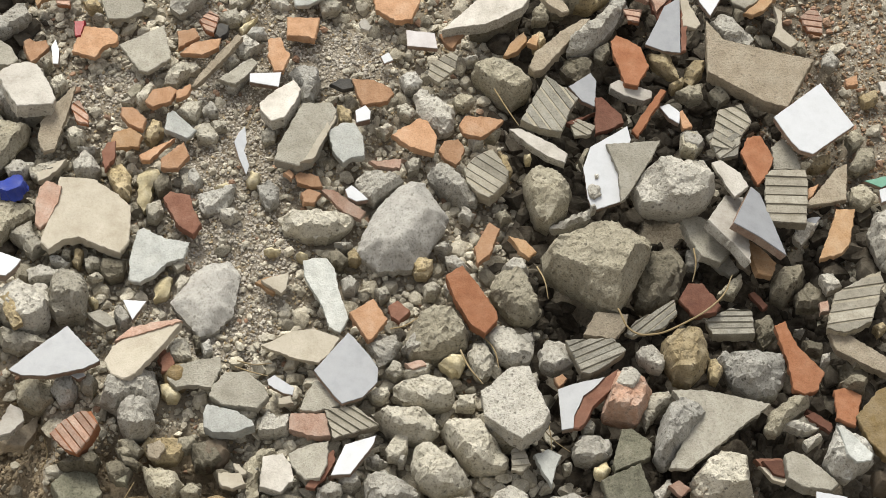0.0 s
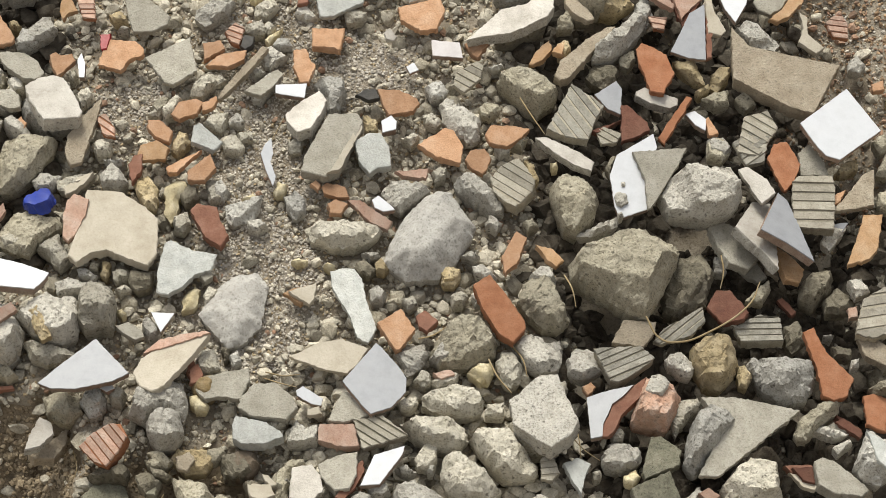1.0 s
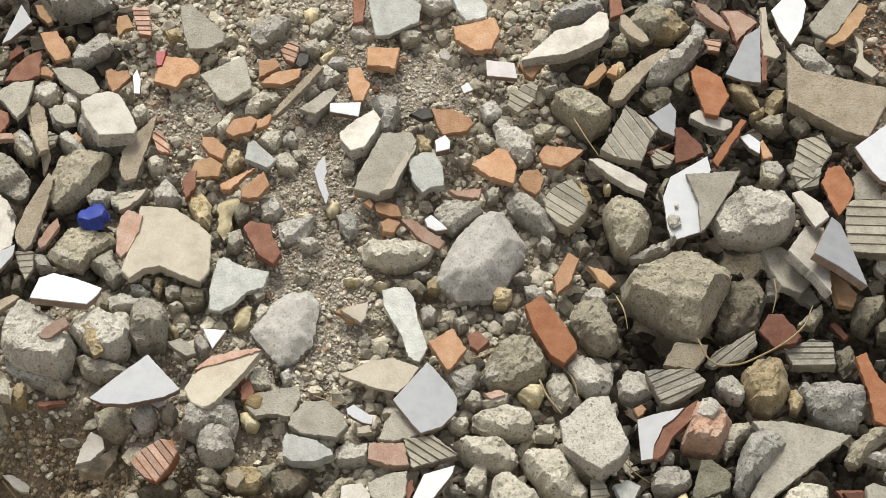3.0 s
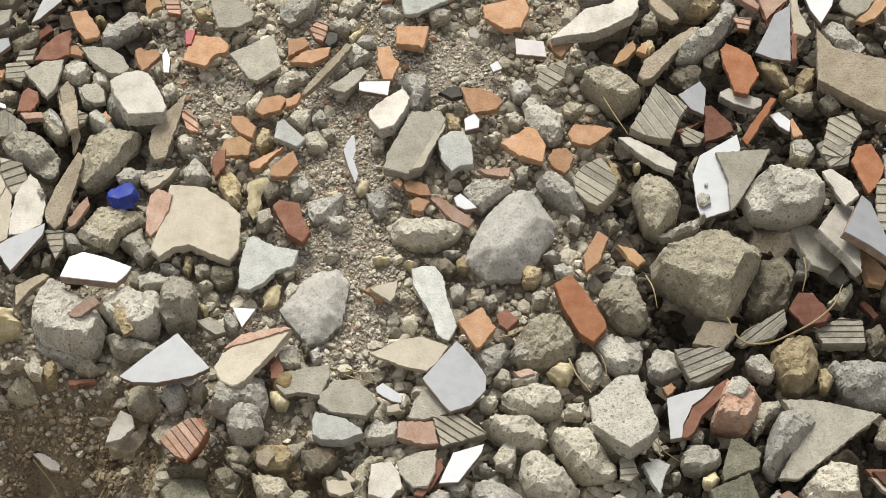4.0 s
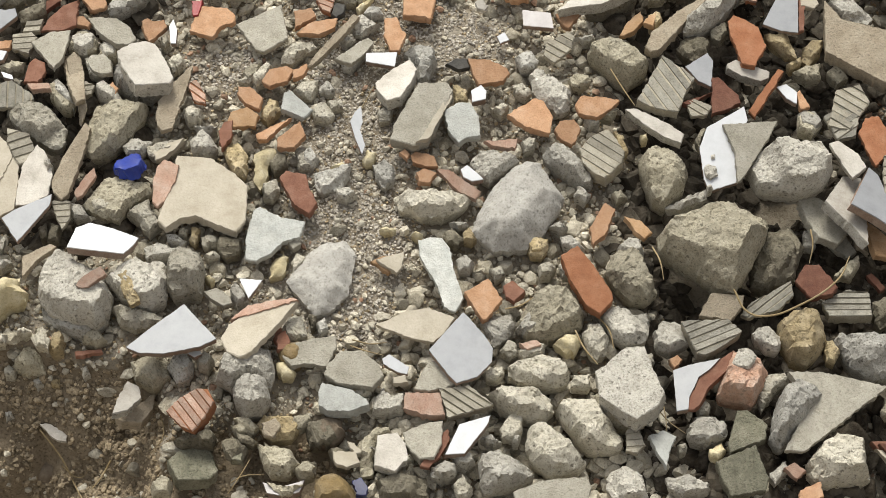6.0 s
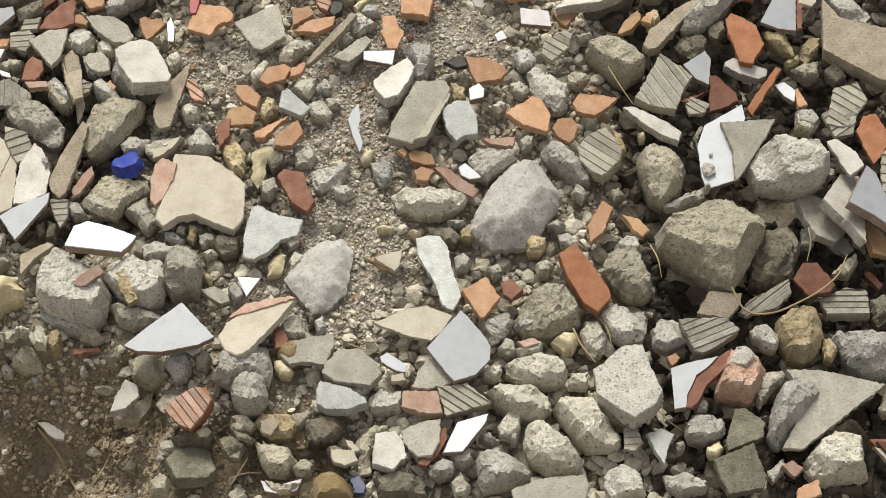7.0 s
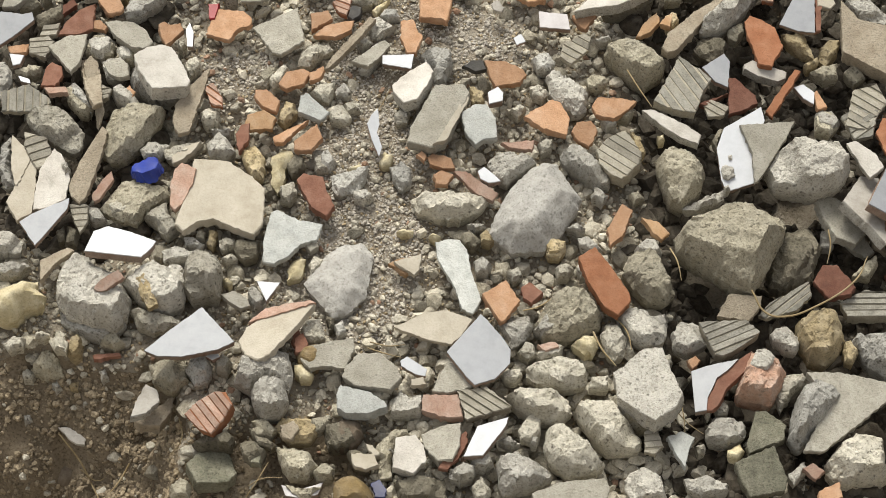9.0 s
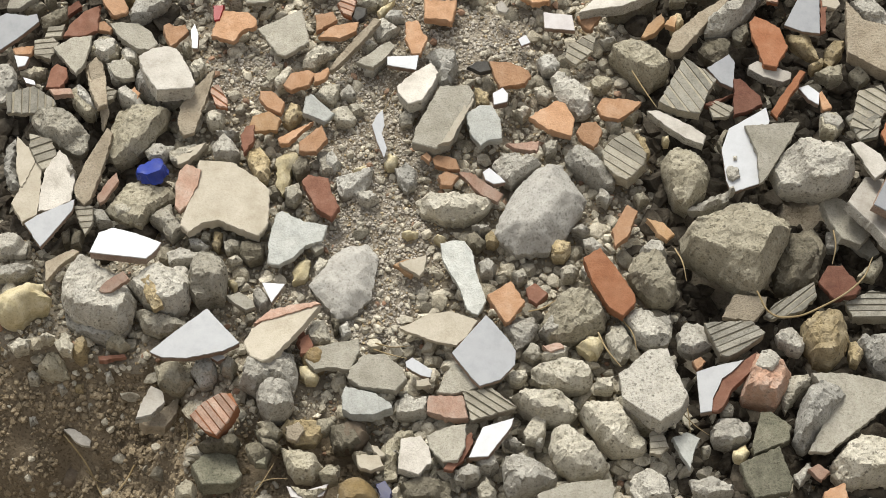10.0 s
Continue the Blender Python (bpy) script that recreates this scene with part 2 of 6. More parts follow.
    "outer": mineral("far_rubble", (0.20, 0.185, 0.155), (0.32, 0.30, 0.255), (0.44, 0.42, 0.37), grain=420, relief=0.8, speck=0.5, spread=0.4, island=True, gain=(1.3, 1.27, 1.16), pits=0.6),
    "clods": mineral("soil_clods", (0.34, 0.26, 0.16), (0.50, 0.40, 0.265), (0.62, 0.52, 0.37), rough=0.97, grain=420, relief=1.0, speck=0.7, spread=0.3, island=True, stain=(0.33, 0.26, 0.17), tone=0.72),
    "crumbs": mineral("orange_brown_earth", (0.25, 0.16, 0.09), (0.39, 0.265, 0.16), (0.50, 0.37, 0.25), rough=0.97, grain=420, relief=0.8, speck=0.6, spread=0.35, island=True, stain=(0.40, 0.30, 0.19), tone=0.85),
    "chips": mineral("clay_chips", (0.34, 0.19, 0.12), (0.46, 0.29, 0.19), (0.54, 0.40, 0.30), grain=500, relief=0.5, speck=0.3, spread=0.3, island=True,
                     stain=(0.40, 0.30, 0.22)),
}

# ---- the bank: a slope of rubble that faces the camera ----
SLOPE = radians(32)
CENTRE = Vector((0.0, 2.7 * math.cos(radians(29)), 1.6 - 2.7 * math.sin(radians(29))))
BANK = Matrix.Translation(CENTRE) @ Matrix.Rotation(SLOPE, 4, "X")     # x along the bank, y up the slope, z off it


def smooth(a, b, x):
    k = np.clip((x - a) / (b - a), 0.0, 1.0)
    return k * k * (3 - 2 * k)


def pit(u, v):
    """How far the eroded hollow at the foot of the bank lies under the slope."""
    wander = 0.010 * np.sin(u * 61 + 1.0) + 0.007 * np.sin(v * 97 + u * 40)
    brink = np.minimum(-0.104 - 0.13 * (u + 0.46) - v, -0.252 + wander - 0.10 * (v + 0.2) - u) + 0.5 * wander
    deep = -0.196 - 0.52 * (u + 0.455) - v + wander
    return 0.026 * smooth(0.0, 0.02, brink) + 0.078 * smooth(0.015, 0.12, brink) + 0.11 * smooth(0.0, 0.035, deep) * smooth(0.0, 0.03, brink)


def slump(u, v):
    """The slipped earth beside the eroded hollow: 0 to 1."""
    return smooth(-0.275, -0.25, u) * smooth(-0.05, -0.11, u) * smooth(-0.185, -0.225, v)


def waves(u, v, size, seed):
    """Cheap uneven relief, about -1 to 1."""
    r = np.random.RandomState(seed)
    total = 0.0
    for i in range(7):
        turn, phase = r.uniform(0, 2 * math.pi, 2)
        k = 2 * math.pi / size * r.uniform(0.6, 1.8)
        total = total + np.sin(k * (u * math.cos(turn) + v * math.sin(turn)) + phase)
    return total / 3.2


def corner(u, v):
    """Bare orange-brown earth beside the heap: 0 to 1."""
    return smooth(0.50, 0.57, u + 0.02 * np.sin(v * 40)) * smooth(0.05, 0.12, v)


def plain(u, v):
    """Where the bank is bare trodden soil and fine gravel: 0 to 1."""
    middle = smooth(0.11, 0.04, np.abs(u + 0.085 - 0.1 * v)) * smooth(-0.17, -0.10, v)
    top = smooth(0.07, 0.03, np.hypot((u - 0.04) / 1.2, v - 0.27))
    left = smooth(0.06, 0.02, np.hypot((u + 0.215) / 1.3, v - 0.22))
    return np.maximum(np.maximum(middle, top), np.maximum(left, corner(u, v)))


def gap_right(u, v):
    """Where the heap is open and dark between its stones: 0 to 1."""
    upper = smooth(0.20, 0.31, u) * smooth(0.36, 0.20, np.abs(v - 0.08)) * smooth(0.64, 0.54, u)
    lower = smooth(0.44, 0.49, u) * smooth(-0.06, -0.12, v)
    return np.maximum(upper, lower)


def gap_left(u, v):
    return smooth(-0.29, -0.37, u) * smooth(-0.02, 0.06, v) * smooth(-0.66, -0.56, u)


def ground_height(u, v):
    """Height of the soil over the slope's plane, in metres."""
    near = smooth(1.6, 0.9, np.abs(u)) * smooth(1.2, 0.7, np.abs(v))
    hollow = 0.055 * gap_right(u, v) + 0.035 * gap_left(u, v)
    foot = 0.014 * smooth(-0.08, -0.16, v) * smooth(-0.05, 0.1, u)
    rough = 0.0040 * waves(u, v, 0.12, 3) + 0.0022 * waves(u, v, 0.035, 4)
    in_pit = smooth(0.01, 0.06, pit(u, v))
    rough = rough + in_pit * (0.006 * waves(u, v, 0.09, 5) + 0.0035 * waves(u, v, 0.03, 6) + 0.0022 * waves(u, v, 0.013, 7))
    return near * (rough - 0.016 + 0.010 * plain(u, v) - hollow - foot - 0.022 * slump(u, v) - pit(u, v))


def link(name, verts, faces, material, parent=None, label="", flat=False, sharp=35.0):
    me = bpy.data.meshes.new(name)
    me.from_pydata(verts, [], faces)
    me.materials.append(material)
    me.polygons.foreach_set("use_smooth", [not flat] * len(me.polygons))
    if not flat and sharp:
        me.set_sharp_from_angle(angle=radians(sharp))
    me.update()
    ob = new(name, me)
    if parent:
        ob.parent = parent
    if label:
        ob["label"] = label
    return ob


def make_ground():
    us = np.concatenate([[-400, -120, -40, -15, -6, -3, -1.8, -1.2, -0.9], np.arange(-0.75, 0.92, 0.006), [1.1, 1.5, 2.2, 3.5, 7, 16, 45, 120, 400]])
    vs = np.concatenate([[-400, -120, -40, -15, -6, -3, -1.5, -1.0, -0.75, -0.6], np.arange(-0.5, 0.56, 0.006), [0.7, 0.9, 1.2, 1.5, 1.8, 2.5, 4, 9, 16, 45, 120, 400]])
    u, v = np.meshgrid(us, vs)
    along = np.clip(v, -0.47, 1.5)                    # the slope itself; beyond it the ground runs level
    h = ground_height(u, v)
    x = u
    y = CENTRE.y + along * math.cos(SLOPE) + (v - along) - h * math.sin(SLOPE)
    z = CENTRE.z + along * math.sin(SLOPE) + h * math.cos(SLOPE)
    nu, nv = len(us), len(vs)
    verts = np.stack([x, y, z], -1).reshape(-1, 3).tolist()
    faces = [(j * nu + i, j * nu + i + 1, (j + 1) * nu + i + 1, (j + 1) * nu + i) for j in range(nv - 1) for i in range(nu - 1)]
    ob = link("ground", verts, faces, MATS["soil"], sharp=0)
    ob.data.materials.append(MATS["shade_soil"])             # browner earth of hollow and slump, some of their shade in its colour
    mid_u, mid_v = 0.5 * (u[:-1, :-1] + u[1:, 1:]), 0.5 * (v[:-1, :-1] + v[1:, 1:])
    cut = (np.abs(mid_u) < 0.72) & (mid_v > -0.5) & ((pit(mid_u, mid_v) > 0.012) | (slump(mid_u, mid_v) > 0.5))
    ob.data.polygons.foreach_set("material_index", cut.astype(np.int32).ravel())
    tagged(ob, "dry brown soil bank under builders' rubble", "ground", kind="structure")


make_ground()

# ---- kinds of rubble: name, category, group, words for the label ----
KINDS = {
    "c": ("concrete_chunk", "rubble", "concrete chunks", "rough grey-beige concrete chunk with sandy grain"),
    "C": ("mortar_chunk", "rubble", "mortar chunks", "pale grey crumbly mortar chunk"),
    "g": ("grey_concrete_chunk", "rubble", "concrete chunks", "pitted mid-grey concrete chunk"),
    "S": ("smooth_stone", "stone", "smooth stones", "smooth lilac-grey stone dusted with soil"),
    "G": ("dark_stone", "stone", "dark stones", "dark grey-brown broken stone"),
    "y": ("sandstone_piece", "stone", "sandstone pieces", "ochre-yellow sandstone piece with rough grain"),
    "Y": ("limestone_piece", "stone", "limestone pieces", "pale cream-yellow limestone piece"),
    "N": ("brown_stone", "stone", "dark stones", "round earth-brown stone in the hollow"),
    "M": ("mortared_brick_chunk", "brick", "brick shards", "orange brick chunk crusted with grey mortar"),
    "U": ("ochre_stone", "stone", "sandstone pieces", "rounded ochre-brown stone"),
    "k": ("cement_shard", "rubble", "cement shards", "flat grey-beige cement shard"),
    "s": ("brown_cement_shard", "rubble", "cement shards", "flat brownish cement shard with worn edges"),
    "t": ("tile_back_shard", "tile", "tile shards", "cream unglazed tile shard lying face down"),
    "T": ("plaster_fragment", "plaster", "plaster fragments", "thick whitewashed plaster fragment"),
    "E": ("weathered_concrete_chunk", "rubble", "concrete chunks", "olive-brown weathered concrete chunk, pitted and earth-stained"),
    "L": ("blue_grey_cement_shard", "rubble", "cement shards", "flat blue-grey cement shard"),
    "o": ("brick_shard", "brick", "brick shards", "flat orange hollow-brick shard"),
    "q": ("ochre_brick_shard", "brick", "brick shards", "flat ochre-orange brick shard"),
    "r": ("red_brick_shard", "brick", "brick shards", "flat red-brown fired-clay shard"),
    "m": ("maroon_brick_shard", "brick", "brick shards", "dark maroon fired-clay shard"),
    "r2": ("deep_orange_brick_shard", "brick", "brick shards", "deep orange fired-clay shard with broken edges"),
    "p": ("pink_clay_shard", "brick", "brick shards", "pale pink clay shard with mortar film"),
    "w": ("white_tile_shard", "tile", "tile shards", "broken glossy white wall-tile shard"),
    "b": ("bluish_tile_shard", "tile", "tile shards", "broken bluish-white glazed tile shard"),
    "l": ("lilac_tile_shard", "tile", "tile shards", "pale lilac glazed tile shard on clay"),
    "n": ("green_tile_shard", "tile", "tile shards", "broken mint-green glazed tile shard"),
    "V": ("mossy_cement_shard", "rubble", "cement shards", "dark mossy cement shard"),
    "R": ("ridged_tile_shard", "tile", "ridged shards", "grey ridged tile shard, grooved side up"),
    "Q": ("dark_ridged_tile_shard", "tile", "ridged shards", "dark grey ridged tile shard, grooved side up"),
    "O": ("ridged_brick_shard", "brick", "ridged shards", "orange ridged brick shard with mortar strips"),
    "B": ("bottle_cap", "bottle cap", "", "crushed bright blue plastic bottle cap"),
    "D": ("blue_plastic_scrap", "plastic scrap", "", "dark blue plastic scrap between stones"),
    "P": ("red_plastic_scrap", "plastic scrap", "", "small bright red plastic scrap"),
    "K": ("black_shard", "rubble", "dark stones", "small flat black shard"),
}
GLAZED = {"w": "clay_body", "b": "clay_body", "l": "clay_body", "n": "clay_body", "T": "C"}     # kind: what lies under the face
COVER = []      # outlines on the bank, to keep loose gravel off the pieces


def wording(kind, outline):
    p = np.array(outline, float)
    d = p - p.mean(0)
    length = math.sqrt(max(np.linalg.eigvalsh(d.T @ d / len(p))))
    width = math.sqrt(max(min(np.linalg.eigvalsh(d.T @ d / len(p))), 1))
    size = "small" if length < 11 else "large" if length > 27 else ""
    shape = "long narrow" if length > 2.2 * width else "three-cornered" if len(p) == 3 else ""
    rest = "lying among gravel" if size == "small" else "resting on the rubble bank"
    words = " ".join(w for w in (size, shape, KINDS[kind][3]) if w)
    return words + " " + rest if len((words + " " + rest).split()) <= 12 else words


def place(ob, kind, u, v, h, tx, ty, outline, thick=None):
    ob.matrix_world = BANK @ Matrix.Translation((u / 1000, v / 1000, h / 1000)) @ Matrix.Rotation(radians(ty), 4, "X") @ Matrix.Rotation(radians(tx), 4, "Y")
    name, category, group, _ = KINDS[kind]
    tagged(ob, wording(kind, outline), category, group)
    poly = np.array([(u + a, v + b) for a, b in outline]) / 1000
    if thick is None:       # a lump narrows towards its foot
        COVER.append((poly.mean(0) + (poly - poly.mean(0)) * 0.86, 0.0))
    else:                   # a shard may lie clear of the soil
        COVER.append((poly, (h - thick) / 1000 - float(ground_height(*poly.mean(0))) - 0.003))


def ragged(outline, step, shake, rng):
    """The outline in metres, counter-clockwise, cut into short runs with a broken edge."""
    p = np.array(outline, float) / 1000
    if np.sum(p[:, 0] * np.roll(p[:, 1], -1) - p[:, 1] * np.roll(p[:, 0], -1)) < 0:
        p = p[::-1]
    out = []
    for a, b in zip(p, np.roll(p, -1, 0)):
        n = max(1, int(np.linalg.norm(b - a) / step))
        side = np.array([b[1] - a[1], a[0] - b[0]]) / max(np.linalg.norm(b - a), 1e-6)
        for i in range(n):
            out.append(a + (b - a) * i / n + side * rng.normal(0, shake) * (1.0 if i else 0.4))
    return np.array(out)


def inside(points, poly):
    x, y = points[:, 0], points[:, 1]
    hit = np.zeros(len(points), bool)
    for (x1, y1), (x2, y2) in zip(poly, np.roll(poly, -1, 0)):
        if y1 != y2:
            hit ^= ((y1 > y) != (y2 > y)) & (x < (x2 - x1) * (y - y1) / (y2 - y1) + x1)
    return hit


def far_from(points, poly):
    """Each point's distance to the outline."""
    best = np.full(len(points), 1e9)
    for a, b in zip(poly, np.roll(poly, -1, 0)):
        ab = b - a
        k = np.clip(((points - a) @ ab) / max(ab @ ab, 1e-12), 0, 1)
        best = np.minimum(best, np.hypot(*(points - a - k[:, None] * ab).T))
    return best


def lump(edge, t, down, rng, round_kind, sides):
    """A broken lump over an outline: verts and faces. Its flat or domed top is cut by fracture planes and roughened."""
    mid = edge.mean(0)
    size = np.abs(edge - mid).max()
    n = len(edge)
    step = max(0.0018, min(0.0030, size * 0.11))
    lo, hi = edge.min(0), edge.max(0)
    grid = []
    for j, y in enumerate(np.arange(lo[1], hi[1], step * 0.87)):
        for x in np.arange(lo[0] + (j % 2) * step / 2, hi[0], step):
            grid.append((x + rng.normal(0, step * 0.14), y + rng.normal(0, step * 0.14)))
    grid = np.array(grid) if grid else np.zeros((0, 2))
    if len(grid):
        grid = grid[inside(grid, edge)]
    if len(grid):
        gap = far_from(grid, edge)
        grid, gap = grid[gap > step * 0.5], gap[gap > step * 0.5]
    pts = [Vector(q.tolist()) for q in edge] + [Vector(q.tolist()) for q in grid]
    ring = list(range(n))
    flat, _, tris, _, _, _ = delaunay_2d_cdt(pts, [], [ring], 1, 1e-7)
    flat = np.array([p[:] for p in flat])
    gap = far_from(flat, edge)
    rise = np.clip(gap / (0.6 * size), 0, 1)
    if round_kind:
        z = t * (1 - (1 - rise) ** 2.0)
        for i in range(3):
            turn = rng.uniform(0, 2 * math.pi)
            cut = t * rng.uniform(0.8, 1.1) - rng.uniform(0.1, 0.5) * t / size * ((flat - mid) @ np.array([math.cos(turn), math.sin(turn)]))
            z = np.minimum(z, np.maximum(cut, 0.15 * t * np.minimum(rise * 4, 1)))
    else:
        # a broken face rises from each side of the outline: steep above, leaning back below
        turn = rng.normal(1.9, 1.0)
        crown = t * 0.95 - rng.uniform(0.0, 0.30) * t / size * ((flat - mid) @ np.array([math.cos(turn), math.sin(turn)]))
        z = np.minimum(np.full(len(flat), 1.12 * t), crown)
        for a, b in zip(sides, np.roll(sides, -1, 0)):
            ab = b - a
            k = np.clip(((flat - a) @ ab) / max(ab @ ab, 1e-12), 0, 1)
            run = np.hypot(*(flat - a - k[:, None] * ab).T)
            down_face = ab[0] / max(np.hypot(*ab), 1e-9)        # 1 where the side faces down the slope
            steep = rng.uniform(2.2, 6.0) if down_face < 0.3 else rng.uniform(1.3, 3.6)
            steep = max(steep, t / ((0.20 if down_face < 0.3 else 0.25) * size))
            z = np.minimum(z, rng.uniform(0.0, 0.2) * t + steep * run)
        for i in range(2):                      # corners knocked off
            turn = rng.uniform(0, 2 * math.pi)
            cut = t * rng.uniform(0.75, 1.1) - rng.uniform(0.6, 1.5) * ((flat - mid) @ np.array([math.cos(turn), math.sin(turn)]) - 0.35 * size)
            z = np.minimum(z, np.maximum(cut, 0.35 * t))
        z = np.where(gap < 1e-5, 0.0, z)
    shift = Vector(rng.uniform(-50, 50, 3).tolist())
    if size > 0.018 and not round_kind:         # broken ledges
        for i in range(2):
            turn = rng.uniform(0, 2 * math.pi)
            at = rng.uniform(0.0, 0.55) * size
            drop = rng.uniform(0.0008, 0.0024)
            for k, (x, y) in enumerate(flat):
                wander = noise.noise(Vector((x, y, 0.1 * i)) * 45 + shift) * 0.007
                if (x - mid[0]) * math.cos(turn) + (y - mid[1]) * math.sin(turn) > at + wander and gap[k] > 1e-5:
                    z[k] -= min(drop, 0.6 * z[k])
    soft = 0.6 if round_kind else 1.0
    verts = []
    for (x, y), zz, g in zip(flat, z, gap):
        p = Vector((x, y, zz))
        d = noise.noise_vector(p * 50 + shift) * min(0.0022, 0.06 * size) * soft
        d += noise.noise_vector(p * 150 + shift) * min(0.0016, 0.05 * size) * soft
        d += noise.noise_vector(p * 340 + shift) * min(0.0012, 0.04 * size) * soft
        k = 0.25 if g < 1e-5 else 1.0
        verts.append((x + d.x * k, y + d.y * k, max(zz + d.z * k * 1.3, -0.001)))
    faces = [tuple(f) for f in tris]
    # the flanks run down from the rim
    rim = [i for i, g in enumerate(gap) if g < 1e-5]
    rim.sort(key=lambda i: np.argmin(np.hypot(*(edge - flat[i]).T)))
    last = rim
    for s, zz in ((0.97, -0.45 * down), (0.82, -down)):
        base = len(verts)
        for i in rim:
            x, y = mid + (flat[i] - mid) * s
            d = noise.noise_vector(Vector((x, y, zz)) * 150 + shift) * min(0.0020, 0.05 * size)
            verts.append((x + d.x, y + d.y, zz + d.z))
        now = list(range(base, base + len(rim)))
        m = len(rim)
        faces += [(now[i], now[(i + 1) % m], last[(i + 1) % m], last[i]) for i in range(m)]
        last = now
    faces.append(tuple(reversed(last)))
    return verts, faces


def rock(kind, u, v, h, thick, outline):
    """A lump with the given outline at its widest. Millimetres."""
    rng = np.random.RandomState(abs(u * 31 + v * 17 + thick) % 100000)
    edge = ragged(outline, 0.0034, 0.0007, rng)
    t = thick / 1000
    sides = np.array(outline, float) / 1000
    if np.sum(sides[:, 0] * np.roll(sides[:, 1], -1) - sides[:, 1] * np.roll(sides[:, 0], -1)) < 0:
        sides = sides[::-1]
    ob = link(KINDS[kind][0], *lump(edge, t, 0.014 + 0.6 * t, rng, kind in "YNUS", sides), MATS[kind], sharp=38.0 if kind in "YNUS" else 24.0)
    if kind == "M":
        low = edge.mean(0)
        crust = low + (edge - low) * np.array([0.5, 0.38]) + np.array([0.0, 0.35 * (edge[:, 1].max() - low[1])])
        part = link("mortar_crust", *lump(crust, 0.003, 0.006, rng, False, crust[::4]), MATS["C"], ob, "grey mortar crust", sharp=27.0)
        part.location.z = 0.93 * t
    place(ob, kind, u, v, h, 0, 0, outline)


def prism(edge, top, bottom, chamfer, rng, wobble=0.0, taper=0.97):
    """A plate with a broken edge: verts and faces, its top at the height 'top'."""
    mid = edge.mean(0)
    n = len(edge)
    size = np.abs(edge - mid).max()
    inner = mid + (edge - mid) * max(0.5, 1 - chamfer / max(size, 1e-4))
    low = mid + (edge - mid) * taper + rng.normal(0, wobble, edge.shape)
    half = mid + (edge - mid) * (0.5 + 0.5 * taper) + rng.normal(0, wobble, edge.shape)
    verts = [(x, y, top + rng.normal(0, wobble * 0.3)) for x, y in inner]
    verts += [(x, y, top - chamfer) for x, y in edge]
    verts += [(x, y, 0.5 * (top - chamfer + bottom)) for x, y in half]
    verts += [(x, y, bottom) for x, y in low]
    faces = [tuple(range(n)), tuple(reversed(range(3 * n, 4 * n)))]
    for r in range(3):
        faces += [(r * n + i, (r + 1) * n + i, (r + 1) * n + (i + 1) % n, r * n + (i + 1) % n) for i in range(n)]
    return verts, faces


def clip(poly, nx, ny, low, high):
    """The part of a polygon between two parallel lines."""
    for sx, sy, c in ((nx, ny, low), (-nx, -ny, -high)):
        out = []
        for a, b in zip(poly, poly[1:] + poly[:1]):
            da, db = a[0] * sx + a[1] * sy - c, b[0] * sx + b[1] * sy - c
            if da >= 0:
                out.append(a)
            if da * db < 0:
                k = da / (da - db)
                out.append((a[0] + k * (b[0] - a[0]), a[1] + k * (b[1] - a[1])))
        poly = out
        if len(poly) < 3:
            return []
    return poly


def slab(kind, u, v, h, thick, tx, ty, outline, ridges=None):
    """A flat shard whose upper face has the given outline. Millimetres and degrees."""
    rng = np.random.RandomState(abs(u * 29 + v * 13 + thick * 7) % 100000)
    t = thick / 1000
    name = KINDS[kind][0]
    glazed = kind in GLAZED
    edge = ragged(outline, 0.0032, 0.00016 if kind in "wbln" else 0.00045, rng)
    if kind in ("R", "O", "Q"):
        thing = new(name)
        base = prism(edge, -0.0014, -t, 0.0006, rng, 0.0004)
        link("body", *base, MATS["r2" if kind == "O" else "groove"], thing)
        nx, ny = -math.sin(radians(ridges)), math.cos(radians(ridges))
        poly = [tuple(q) for q in edge]
        reach = [q[0] * nx + q[1] * ny for q in poly]
        width = max(0.0075, (max(reach) - min(reach)) / rng.uniform(4.6, 7.2))
        at = min(reach) + 0.001
        while at < max(reach) - 0.002:
            strip = clip(poly, nx, ny, at, at + width * rng.uniform(0.66, 0.90))
            if len(strip) >= 3:
                strip = np.array(strip)
                keep = [i for i in range(len(strip)) if np.linalg.norm(strip[i] - strip[i - 1]) > 0.0006]
                if len(keep) >= 3:
                    link("ridge", *prism(strip[keep], rng.uniform(-0.0006, 0.0004), -0.0028, 0.0009, rng, 0.0004, 1.0), MATS[{"O": "p", "Q": "ridge_dark"}.get(kind, "ridge")], thing)
            at += width
    elif glazed:
        thing = new(name)
        link("body", *prism(edge, -0.0011, -t, 0.0002, rng, 0.0003), MATS[GLAZED[kind]], thing)
        if kind == "T":
            link("whitewash", *prism(edge, 0.0, -0.0013, 0.0008, rng, 0.0002, 1.0), MATS[kind], thing, "pale whitewashed face")
        else:
            link("glaze", *prism(edge, 0.0, -0.0013, 0.0004, rng, 0.0, 1.0), MATS[kind], thing, "glossy glazed face")
    else:
        thing = link(name, *prism(edge, 0.0, -t, 0.0011, rng, 0.0006), MATS[kind])
    place(thing, kind, u, v, h, tx, ty, outline, thick)


